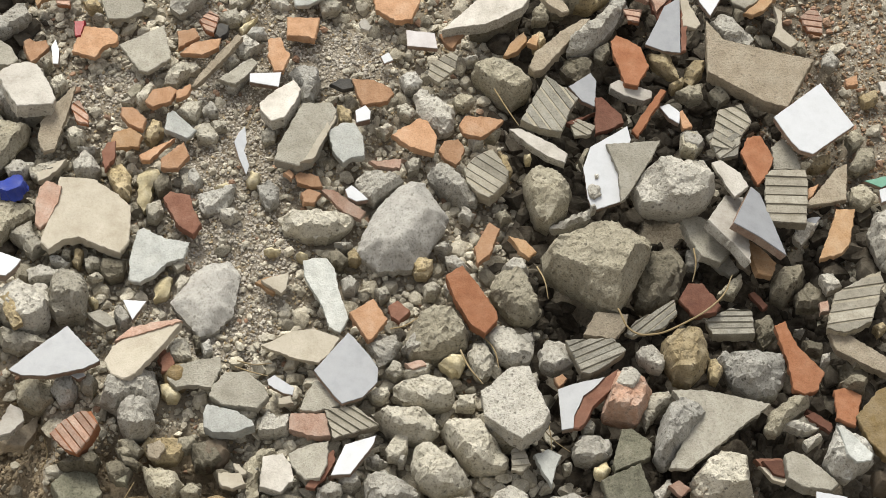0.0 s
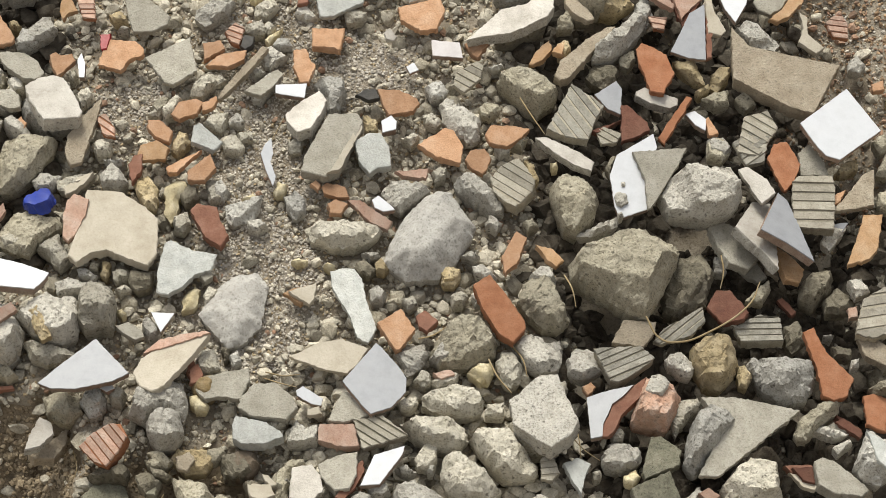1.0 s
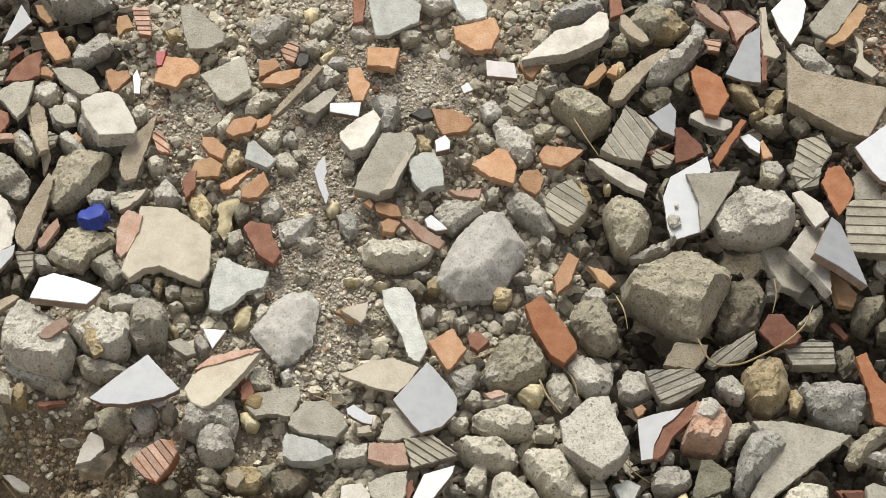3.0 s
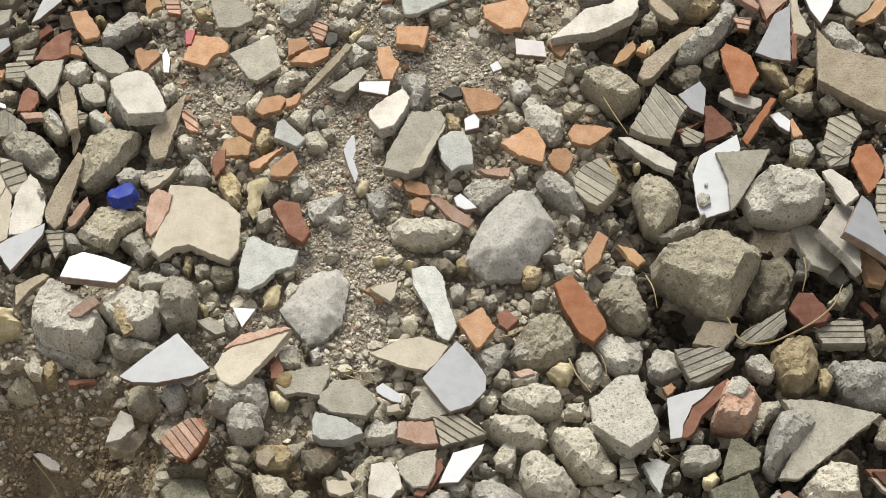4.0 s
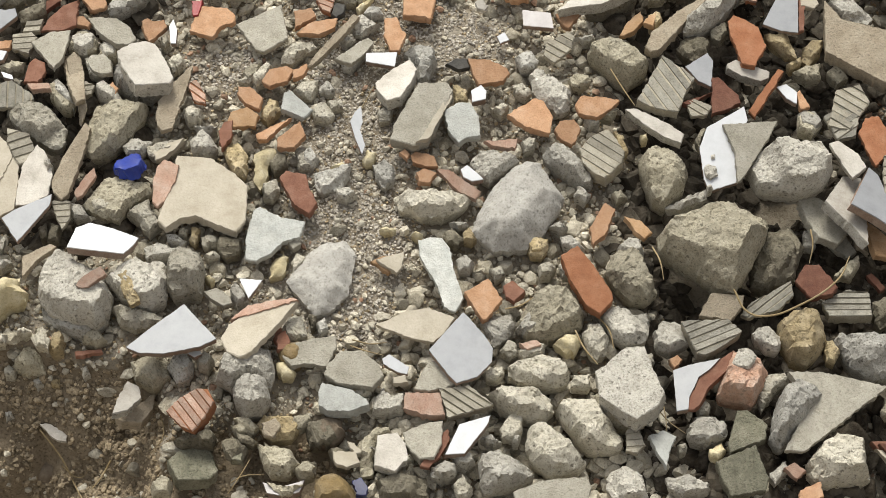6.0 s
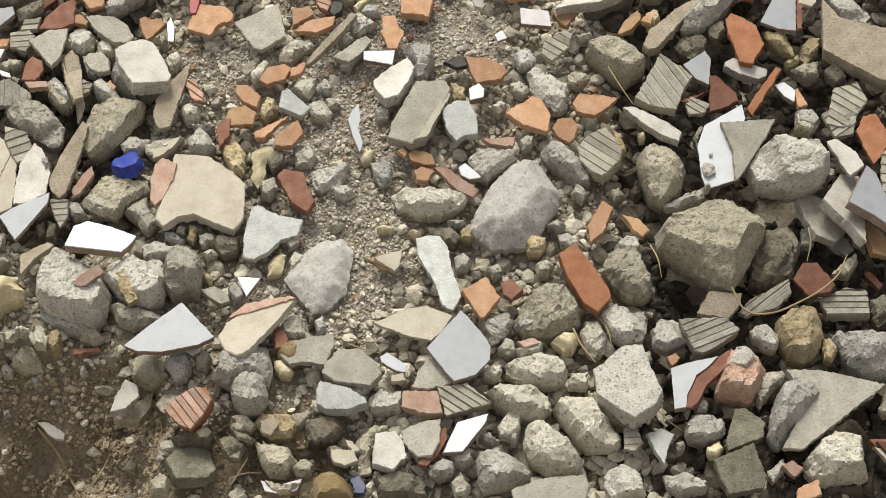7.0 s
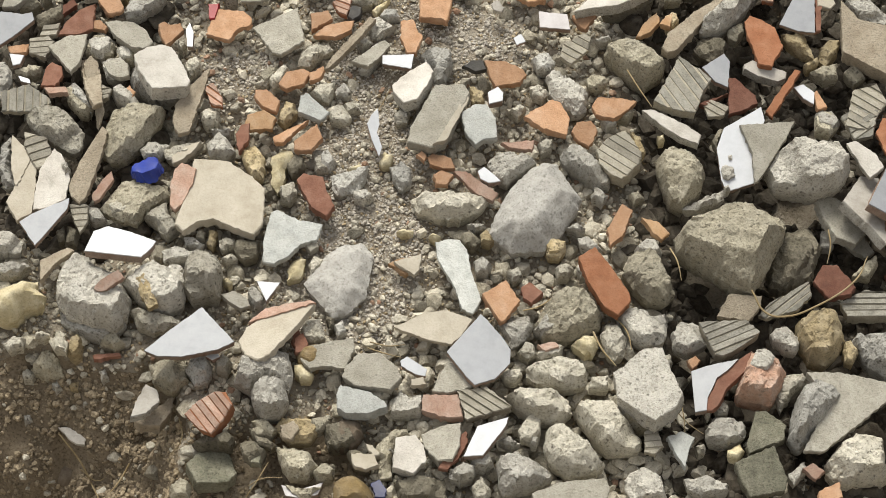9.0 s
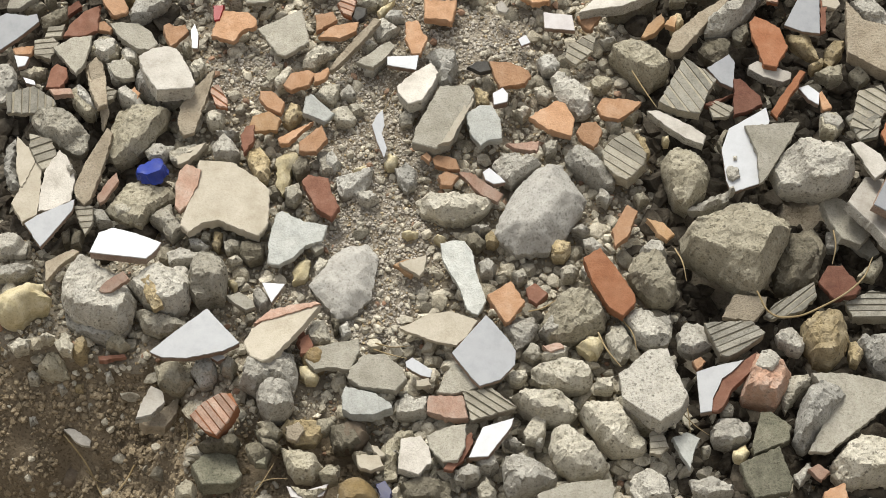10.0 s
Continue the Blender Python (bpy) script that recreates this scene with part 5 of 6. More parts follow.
rock("y", 314, 356, 6, 16, [(-34, -6), (-20, 14), (12, 14), (34, -5), (13, -21), (-6, -18)])
rock("E", 268, 331, 6, 6, [(-8, 1), (2, 12), (11, 9), (7, -13), (-12, -16)])
rock("G", 282, 341, 6, 6, [(-13, 15), (4, 10), (14, -15), (-4, -15)])
rock("g", 360, 335, 6, 5, [(-6, 13), (3, 13), (9, -2), (1, -18), (-7, -13)])
slab("p", 371, 349, 28, 8, 0, -6, [(-18, 23), (-6, 19), (19, -15), (17, -22), (2, -11), (-13, 6)])
slab("m", 401, 338, 24, 8, -4, 3, [(-19, 23), (3, 24), (21, 7), (10, -19), (-3, -30), (-11, -4)])
slab("O", 372, 318, 17, 8, -3, -3, [(-11, 10), (11, 8), (6, -10), (-6, -8)], ridges=-15)
slab("t", 430, 332, 30, 8, 2, -2, [(-4, 30), (3, 31), (4, -29), (-1, -33), (-3, 2)])
slab("w", 460, 347, 34, 8, -1, -6, [(-22, 8), (-4, 30), (15, 32), (19, 17), (11, -17), (-4, -44), (-14, -25)])
rock("c", -70, 321, 6, 5, [(-2, 7), (8, 1), (2, -10), (-8, -3)])
rock("c", -83, 319, 6, 6, [(-21, -2), (5, 13), (11, 2), (8, -8), (-4, -10)])
rock("Y", -64, 311, 6, 5, [(-11, -7), (3, 4), (10, 11), (3, -1), (-6, -12)])
slab("q", 257, 283, 18, 8, -5, -4, [(-2, 6), (8, 10), (3, -10), (-9, -5)])
rock("E", 464, 219, 6, 5, [(-12, 1), (1, 14), (12, -6), (-1, -13)])
slab("R", 472, 170, 17, 8, 0, -3, [(-12, 22), (14, 30), (24, 7), (-1, -31), (-25, -27)], ridges=-37)
rock("C", 313, 80, 27, 3, [(-7, 3), (-2, 9), (6, 6), (8, -5), (0, -10), (-5, -7)])
rock("C", 317, 99, 27, 2, [(-2, 1), (2, 2), (2, -3), (-2, -3)])
rock("C", 311, 60, 27, 3, [(-3, 1), (2, 3), (4, -2), (-2, -5)])
rock("C", -403, 87, 24, 5, [(-5, 3), (1, 5), (5, -4), (-1, -9)])
slab("k", 454, 17, -20, 8, -2, -2, [(-21, 19), (6, 14), (19, -11), (7, -18), (-11, -3)])
rock("C", 423, 24, -20, 5, [(-6, 8), (10, 12), (4, -14), (-8, -11)])
slab("s", 476, 21, -16, 8, -2, -5, [(-12, 19), (6, 11), (9, -20), (-3, -11)])
rock("G", 494, -66, -20, 11, [(-9, 11), (7, 17), (14, -7), (-3, -22), (-8, -13)])
slab("m", 490, -32, -16, 8, -5, 2, [(-10, 8), (-4, 11), (10, -7), (4, -12)])
slab("p", 556, -52, 6, 8, -2, 2, [(-5, 5), (5, 8), (5, -5), (-5, -8)])
rock("G", 540, -98, 4, 5, [(-11, 6), (10, 3), (9, -8), (-9, -6)])
rock("C", 533, -68, -16, 5, [(-7, 0), (5, 0), (2, -5)])
rock("C", 518, -191, 4, 5, [(-19, 0), (-7, 6), (19, -3), (7, -8)])
rock("C", 529, -208, 4, 5, [(-11, -2), (8, 7), (10, 1), (-6, -10)])
slab("m", 538, -189, 8, 8, -2, 4, [(-16, 7), (-6, 11), (13, -6), (9, -12)])
slab("m", 487, -240, 4, 8, 4, 2, [(-14, 8), (8, 9), (9, -10), (-3, -7)])
rock("C", 552, -112, 6, 5, [(-4, 3), (5, 5), (4, -5), (-5, -7)])
rock("G", 587, -113, 6, 11, [(-11, 10), (7, 7), (11, -12), (-8, -15)])
rock("y", 614, -76, 6, 5, [(-7, 1), (3, 5), (7, -2), (-2, -9)])
slab("o", 267, -144, 17, 8, 4, 0, [(-7, 1), (2, 7), (7, 1), (-2, -9)])
rock("c", 240, -136, 6, 5, [(-6, 3), (3, 6), (6, -5), (-3, -8)])
slab("p", 383, -268, 17, 8, -2, 0, [(-12, 3), (0, 9), (11, -1), (1, -10)])
rock("c", 406, -267, 6, 5, [(-10, 0), (2, 8), (10, -3), (-2, -9)])
rock("C", 235, -91, 6, 5, [(-7, 5), (5, 8), (7, -7), (-4, -10)])
rock("c", 270, -238, 6, 5, [(-5, 2), (4, 4), (5, -4), (-3, -6)])
rock("y", -306, -66, 28, 4, [(-13, 14), (-2, 19), (6, 6), (12, -17), (3, -22), (-7, -5)])
slab("k", -135, -4, 14, 10, 3, 1, [(-10, 4), (2, 8), (8, -2), (-1, -9)])
rock("C", 175, 62, 6, 5, [(-5, 10), (10, 0), (3, -10), (-9, -4)])
rock("E", 215, 61, 6, 5, [(-9, 1), (3, 7), (9, -3), (-3, -10)])
rock("C", 155, -30, 6, 5, [(-7, 5), (5, 8), (6, -7), (-4, -10)])
rock("c", 82, -34, 6, 5, [(-9, 2), (3, 8), (9, -4), (-3, -10)])
rock("c", -60, -177, 6, 5, [(-13, -1), (4, 5), (10, -1), (-1, -7)])
rock("C", 100, -229, 6, 5, [(-3, 5), (5, 2), (2, -6), (-5, -5)])
rock("y", 219, 127, 6, 5, [(-7, 14), (3, 10), (8, -13), (1, -17), (-5, 0)])
rock("C", 188, 157, 6, 5, [(-9, 2), (3, 6), (9, -4), (-3, -9)])
rock("E", 308, 138, 6, 5, [(-3, -16), (4, 0), (7, 8), (0, 7), (-7, -6)])
slab("m", 305, 179, 17, 8, 4, 0, [(11, 6), (18, 10), (-11, -9), (-18, -7)])
rock("Y", 245, 136, 6, 5, [(-4, 2), (3, 4), (4, -4), (-3, -5)])
rock("C", -366, -60, 10, 26, [(-39, 7), (-36, 25), (-27, 41), (-10, 45), (0, 32), (24, 21), (32, 7), (42, -10), (39, -30), (26, -45), (5, -41), (-21, -32), (-36, -17)])
rock("g", -367, -88, -4, 12, [(-34, 15), (-7, 20), (32, 11), (38, -5), (15, -24), (-11, -16), (-32, -1)])
rock("E", -345, -109, -8, 9, [(-15, 11), (6, 9), (15, -3), (4, -11), (-11, -5)])
slab("p", -346, -65, 42, 8, -8, 14, [(-15, -7), (-10, 1), (0, 8), (11, 14), (17, 5), (7, -2), (-1, -9), (-9, -10)])
rock("Y", -443, -71, 12, 22, [(-33, 3), (-17, 14), (0, 22), (19, 22), (18, 13), (29, 5), (27, -5), (10, -10), (-4, -24), (-18, -26), (-31, -14)])
rock("C", -297, -56, 10, 24, [(-37, 6), (-26, 20), (-9, 28), (25, 27), (32, 4), (28, -18), (13, -28), (-5, -24), (-21, -14)])
rock("c", -250, -44, 14, 28, [(-20, 9), (-11, 26), (1, 31), (16, 21), (22, 3), (19, -24), (3, -23), (-11, -28), (-20, -15)])
rock("c", -295, -91, 4, 10, [(-31, 13), (-12, 13), (13, 5), (32, -1), (23, -9), (-4, -14), (-22, -7)])
rock("C", -278, -14, 8, 9, [(-18, 5), (-3, 12), (20, 2), (15, -8), (-13, -11)])
rock("g", -249, -147, 2, 13, [(-15, 0), (-8, 14), (6, 18), (13, 2), (9, -15), (-4, -20)])
rock("E", -282, -147, -10, 14, [(-22, 10), (-5, 17), (19, 11), (21, -8), (3, -20), (-16, -11)])
slab("T", -303, -182, 2, 10, 10, -18, [(-14, -26), (-9, 2), (-2, 23), (10, 17), (14, 2), (2, -18)])
slab("s", -296, -186, -25, 14, 8, -12, [(-22, -7), (-6, 1), (19, 29), (17, 6), (6, -14), (-14, -15)])
rock("E", -414, -124, -36, 16, [(-19, -5), (-10, 8), (1, 20), (13, 5), (18, -13), (-1, -15)])
rock("y", -382, -116, -9, 12, [(-10, -5), (-6, 9), (4, 14), (8, 5), (6, -10), (-2, -13)])
rock("c", -399, -105, -12, 8, [(-9, 6), (-1, 10), (8, 3), (6, -8), (-3, -10)])
rock("c", -435, -134, -41, 8, [(-7, 3), (-1, 8), (7, 3), (5, -7), (-4, -7)])
rock("C", -405, -144, -47, 7, [(-6, 3), (1, 6), (6, -2), (-1, -7)])
rock("c", -374, -159, -59, 6, [(-5, 3), (2, 6), (5, -2), (-2, -6)])
rock("C", -353, -138, -30, 6, [(-6, 4), (2, 6), (5, -3), (-2, -7)])
rock("y", -386, -143, -47, 5, [(-5, 4), (5, 6), (4, -6), (-4, -4)])
slab("r", -349, -124, -11, 6, 0, -10, [(-15, 1), (13, 4), (15, 0), (-13, -5)])
rock("C", -436, -167, -75, 5, [(-5, 4), (2, 4), (4, -4), (-2, -5)])
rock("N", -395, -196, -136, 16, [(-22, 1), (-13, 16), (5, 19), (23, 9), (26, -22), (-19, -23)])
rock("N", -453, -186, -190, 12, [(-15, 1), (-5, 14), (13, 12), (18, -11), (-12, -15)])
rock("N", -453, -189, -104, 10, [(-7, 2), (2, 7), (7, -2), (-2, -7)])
slab("O", -233, -205, 26, 24, -6, 8, [(-28, -3), (-14, 11), (3, 20), (15, 20), (22, 7), (13, -11), (1, -25), (-11, -20)], ridges=-52)
slab("V", -231, -252, -6, 18, 4, -14, [(-28, 1), (-15, 17), (2, 22), (16, 15), (25, -9), (16, -21), (-15, -24)])
# more of the slump: its shade is in the stones' darker kinds
rock("E", -263, -281, -6, 12, [(-12, 1), (0, 13), (11, 6), (9, -9), (-9, -11)])
rock("G", -235, -229, -4, 12, [(-19, -1), (-5, 8), (16, 6), (19, -5), (-10, -8)])
rock("G", -219, -230, 4, 12, [(-12, 2), (3, 11), (10, 2), (6, -8), (-6, -8)])
slab("t", -171, -116, 30, 9, -8, -14, [(-30, 9), (-8, 24), (16, 27), (43, 35), (38, 26), (23, 3), (6, -18), (-3, -31), (-16, -37), (-30, -28), (-37, -9)])
slab("p", -164, -89, 27, 8, -6, -6, [(-35, -13), (-20, 1), (2, 7), (31, 10), (36, 7), (3, -3), (-17, -9)])
rock("C", -179, -152, 10, 22, [(-33, -15), (-26, 18), (-10, 20), (6, 25), (23, 20), (29, -7), (24, -24), (1, -13), (-15, -24)])
rock("C", -174, -188, 16, 24, [(-20, 9), (-7, 22), (15, 20), (20, -2), (11, -18), (-4, -21), (-16, -10)])
rock("c", -225, -142, 4, 10, [(-9, 6), (1, 12), (10, 2), (5, -11), (-6, -9)])
rock("y", -144, -216, 2, 9, [(-26, 1), (-17, 14), (13, 12), (24, 3), (14, -14), (-9, -16)])
rock("G", -101, -221, -2, 14, [(-19, 10), (4, 15), (18, 3), (8, -13), (-12, -15)])
rock("E", -148, -249, 0, 12, [(-18, 9), (-2, 13), (13, 6), (18, -8), (2, -13), (-13, -7)])
rock("G", -188, -241, 0, 10, [(-14, 8), (0, 11), (12, 1), (8, -11), (-7, -9)])
rock("E", -46, -240, 2, 10, [(-17, 4), (-2, 22), (14, 24), (19, 16), (4, 7), (-2, -12), (-1, -29), (-14, -32)])
rock("S", -103, -40, 4, 13, [(-40, -7), (-30, 11), (-17, 28), (-2, 39), (23, 43), (35, 25), (30, 3), (27, -23), (7, -43), (-9, -47), (-24, -28)])
rock("S", 109, 46, 8, 27, [(-55, -35), (-49, -15), (-29, 25), (-11, 45), (7, 56), (22, 53), (36, 25), (47, 8), (36, -13), (23, -36), (5, -54), (-31, -57)])
slab("T", 466, 42, 20, 13, 22, -14, [(-35, -6), (-7, 42), (16, 47), (17, 7), (12, -52), (-2, -35)])
slab("b", 491, 43, 32, 11, 24, -14, [(-36, -21), (-5, 46), (5, 39), (13, 12), (27, -45), (-4, -30)])
slab("q", 495, 7, 4, 9, 14, -10, [(-16, 28), (0, 17), (16, -2), (9, -21), (-8, -21)])
slab("k", 436, 37, 0, 12, 12, -8, [(-27, 29), (-2, 28), (12, 15), (30, -12), (14, -32), (-8, -26), (-20, -3)])
slab("b", 547, 46, 6, 8, -5, 10, [(-14, -5), (-4, 9), (7, 12), (16, 12), (3, -6), (-8, -21)])
rock("C", 641, 29, 10, 24, [(-30, 7), (-19, 32), (6, 39), (42, 51), (39, -28), (0, -43), (-15, -37), (-23, -20)])
slab("T", 657, 20, 38, 6, 0, 0, [(-15, 21), (17, 35), (14, -25), (-15, -30)])
rock("g", -312, 201, 4, 20, [(-32, 21), (-23, 26), (-6, -1), (14, -1), (34, 3), (32, -8), (15, -17), (-9, -18), (-27, -4)])
slab("w", -333, -12, 36, 11, 4, -12, [(-33, 12), (-18, 20), (8, 13), (34, 2), (29, -9), (20, -21), (-40, -16)])
slab("w", -69, 135, 20, 4, 16, 6, [(-9, 8), (-4, 20), (3, 28), (5, 9), (2, -1), (8, -18), (5, -30), (-2, -14), (-6, -2)])
slab("T", -28, 193, 26, 18, -3, -8, [(-23, -1), (-5, 18), (15, 32), (23, 17), (16, -3), (4, -23), (-10, -27), (-20, -13)])
rock("g", 1, 228, 8, 16, [(-20, 13), (-3, 20), (13, 20), (16, 4), (7, -22), (-6, -28), (-7, -7)])
slab("t", 14, 142, 27, 9, 10, -4, [(-20, -32), (-13, -22), (18, 43), (21, 36), (-5, -24)])
slab("k", -344, 263, 20, 10, -2, -6, [(-31, 17), (-18, 20), (2, 17), (16, 6), (26, -13), (19, -22), (2, -20), (-17, -3)])
slab("T", -304, 213, 34, 20, 4, -12, [(-33, 13), (-17, 27), (-3, 31), (8, 27), (20, 6), (32, -24), (28, -33), (-9, -38), (-27, -8)])
slab("b", 404, 289, 32, 8, -4, 6, [(-23, -19), (-9, 8), (1, 29), (19, 40), (16, -31), (-3, -28)])
slab("L", 21, -37, 16, 9, -2, 4, [(-24, 35), (-11, 38), (2, 37), (10, 25), (16, -5), (25, -34), (16, -50), (4, -44), (-3, -19), (-15, 2), (-22, 16)])
slab("U", 608, -198, 28, 18, -4, 4, [(-36, 7), (-11, 35), (6, 43), (38, 23), (32, -39), (-3, -48), (-26, -20)])
slab("T", 67, 302, 16, 6, 0, 0, [(-7, 3), (-1, 10), (8, -1), (4, -7), (-5, -4)])
slab("w", 91, 259, 14, 5, 2, 0, [(-7, 2), (2, 8), (7, -2), (-3, -7)])
rock("c", -177, 212, 6, 10, [(-14, -5), (4, 17), (12, 11), (5, -10), (-7, -14)])
rock("C", -68, 281, 5, 8, [(-13, 8), (1, 13), (13, 3), (6, -12), (-7, -12)])
rock("g", -75, 240, 5, 9, [(-16, -2), (3, 16), (18, 21), (13, 1), (-4, -19), (-13, -17)])
rock("C", 225, -8, 6, 14, [(-15, 1), (0, 15), (10, 10), (15, -3), (1, -12), (-11, -10)])
slab("q", -33, -26, 12, 7, 3, -2, [(-20, 0), (-7, 7), (16, 11), (12, -3), (-1, -14)])
rock("C", 48, -26, 5, 9, [(-10, 6), (1, 11), (10, 2), (5, -9), (-7, -9)])
rock("c", 135, -31, 5, 8, [(-10, 3), (2, 10), (11, 2), (4, -8), (-7, -8)])
rock("y", 125, -1, 4, 8, [(-12, -1), (-6, 8), (4, 11), (11, 4), (7, -10), (-6, -12)])
rock("g", -121, 104, 6, 9, [(-9, 7), (1, 14), (10, 0), (4, -13), (-7, -9)])
rock("C", -82, 60, 4, 8, [(-11, 6), (6, 9), (13, -1), (1, -8), (-9, -4)])
rock("C", 120, -95, 6, 12, [(-20, -9), (-7, 10), (10, 18), (16, 5), (7, -8), (-7, -16)])
rock("c", 117, -129, 5, 10, [(-16, 0), (-3, 10), (15, 7), (11, -6), (-8, -10)])
rock("g", 563, -228, 8, 22, [(-26, -5), (-17, 15), (-8, 37), (5, 27), (28, 1), (26, -9), (12, -17), (-1, -28), (-18, -21)])
slab("L", 567, -230, 31, 5, 6, -4, [(-18, 27), (-3, 18), (18, -6), (14, -14), (-1, -17), (-10, -7)])
rock("E", 502, -181, 4, 14, [(-24, -15), (-15, 5), (10, 22), (30, 23), (27, 12), (4, -5), (-11, -21), (-21, -21)])
slab("k", 520, -245, 8, 14, 8, -10, [(-24, 18), (-14, 24), (-3, 21), (15, 5), (31, -13), (23, -22), (-6, -21), (-22, -12)])
slab("t", 488, -248, 0, 6, 6, -4, [(-18, 12), (0, 6), (13, -4), (9, -8), (-4, -5)])
slab("k", 523, -189, 2, 8, -4, 4, [(-14, 2), (1, 10), (15, 0), (7, -7), (-9, -5)])
slab("m", 539, -182, 0, 8, 8, -4, [(-16, 14), (-6, 8), (14, -5), (11, -12), (-3, -5)])
rock("G", 583, -126, -10, 14, [(-15, 8), (-2, 14), (15, 7), (15, -6), (1, -14), (-13, -9)])
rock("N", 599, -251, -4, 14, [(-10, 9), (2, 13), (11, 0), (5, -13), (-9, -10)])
rock("E", -146, -253, 2, 14, [(-21, 18), (-7, 14), (14, 11), (24, -5), (12, -19), (-7, -16), (-15, -3)])
slab("l", -139, -285, 4, 9, -4, -10, [(-21, 8), (-1, 2), (22, 9), (17, -5), (-1, -9), (-16, -5)])
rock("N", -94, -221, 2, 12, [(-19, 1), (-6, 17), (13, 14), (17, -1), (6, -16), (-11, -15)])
rock("G", -18, -282, 0, 14, [(-27, 5), (-7, 14), (25, 11), (28, -13), (-19, -16)])
rock("E", -116, -265, 4, 9, [(-13, 2), (0, 10), (11, 3), (9, -7), (-7, -8)])
rock("G", -80, -250, 2, 10, [(-14, 7), (-4, 11), (12, 3), (10, -11), (-5, -10)])
slab("t", -67, -242, 10, 7, 5, -8, [(-7, 8), (0, 6), (9, -5), (3, -8), (-4, -1)])
rock("C", 27, -267, 6, 12, [(-13, -4), (-2, 10), (11, 8), (10, -4), (-5, -10)])
rock("C", 46, -257, 6, 10, [(-12, 4), (7, 10), (12, -1), (2, -7), (-9, -6)])
slab("V", -189, -244, 4, 10, -6, -12, [(-11, 5), (0, 15), (8, 3), (7, -13), (-3, -10)])
rock("E", -182, -218, 0, 10, [(-13, 5), (0, 10), (11, 1), (8, -9), (-6, -8)])
slab("T", -388, -185, -80, 7, 6, 10, [(-18, 9), (-8, 9), (4, 4), (14, -3), (12, -10), (3, -9), (-8, -1)])
rock("C", -439, -169, -75, 6, [(-5, 4), (2, 5), (4, -3), (-1, -7)])
slab("T", 212, 319, 30, 16, -4, -8, [(-60, -33), (-36, -7), (-19, 11), (10, 18), (31, 38), (40, 34), (41, 11), (33, -2), (15, -13), (-11, -26), (-43, -29)])
rock("G", 217, 312, 6, 22, [(-33, -7), (-11, -2), (16, 11), (30, 20), (28, 9), (16, -3), (-14, -14), (-31, -13)])
slab("k", 511, 359, 18, 9, -2, 2, [(-29, -14), (-13, 8), (5, 28), (20, 37), (32, 21), (17, -2), (3, -23), (-10, -31), (-24, -23)])
slab("q", 526, 343, 20, 8, 6, -4, [(-29, -27), (-11, -9), (2, 14), (19, 37), (29, 33), (14, 2), (-4, -20), (-18, -29)])
slab("p", 373, 352, 24, 8, 8, -4, [(-23, 22), (-7, 13), (19, -4), (21, -19), (4, -14), (-15, 2)])
slab("p", 401, 341, 28, 8, 4, 2, [(-20, 16), (2, 16), (22, 2), (11, -8), (-4, -26), (-11, 0)])
slab("t", 433, 313, 32, 8, 12, 4, [(-6, 39), (1, 10), (14, -15), (8, -22), (-8, -20), (-9, 8)])
rock("y", 263, 286, 10, 8, [(-7, 8), (6, 11), (8, -2), (-1, -12), (-7, -6)])
slab("q", 236, 278, 12, 8, -6, -6, [(-14, -12), (-4, 7), (11, 21), (14, 7), (2, -8), (-9, -14)])
rock("E", 307, 356, 10, 18, [(-31, -3), (-17, 19), (5, 21), (26, 13), (31, -3), (14, -12), (-6, -20), (-22, -14)])
slab("s", 282, 340, 16, 9, 8, -6, [(-14, 24), (-3, 15), (12, -2), (18, -15), (9, -19), (-8, -8), (-15, 5)])
rock("g", 314, 380, 8, 10, [(-12, 9), (9, 13), (14, -3), (0, -13), (-11, -6)])
rock("g", 356, 337, 6, 12, [(-10, 4), (-1, 23), (9, 17), (10, -7), (1, -21), (-9, -15)])
slab("b", 283, -172, 22, 9, -4, -6, [(-20, 16), (-3, 22), (30, 29), (18, 16), (6, 7), (1, -5), (-5, -17), (-7, -32), (-19, -34)])
slab("r", 298, -171, 21, 8, -6, -8, [(16, 29), (29, 38), (27, 21), (17, 10), (0, -7), (-9, -26), (-16, -33), (-23, -32), (-20, -17), (-13, -5), (-9, 7), (3, 17)])
slab("t", -180, -60, 16, 5, 0, -4, [(-12, 5), (1, 10), (13, 7), (5, -3), (-1, -13), (-6, -5)])
rock("C", -192, -66, 5, 12, [(-10, 8), (-4, 16), (5, 6), (10, -4), (7, -11), (-1, -12), (-8, -4)])
rock("U", -135, -135, 8, 10, [(-15, 3), (-7, 13), (8, 15), (15, 2), (11, -12), (-1, -14), (-11, -6)])
slab("r", -147, -116, 12, 7, 10, 4, [(-5, 8), (1, 11), (10, -3), (-1, -10), (-6, -5)])
rock("Y", -224, -44, 5, 4, [(-6, 2), (0, 4), (5, -1), (1, -5)])
slab("k", -212, -71, 14, 8, 2, 4, [(-18, 7), (-3, 11), (11, 2), (14, -7), (5, -10), (-9, -2)])
slab("r", 488, -236, -2, 8, 4, -6, [(-22, 9), (7, 11), (13, 1), (8, -12), (-7, -9)])
rock("c", -345, 43, 5, 10, [(-14, 4), (-2, 10), (14, 1), (9, -8), (-7, -7)])
slab("R", -374, 187, 14, 8, -2, 2, [(-16, -1), (1, 12), (13, 6), (10, -5), (-8, -12)], ridges=10)
rock("C", -345, 183, 6, 14, [(-18, 11), (-7, 18), (9, 5), (18, -10), (12, -17), (-3, -7), (-12, -1)])
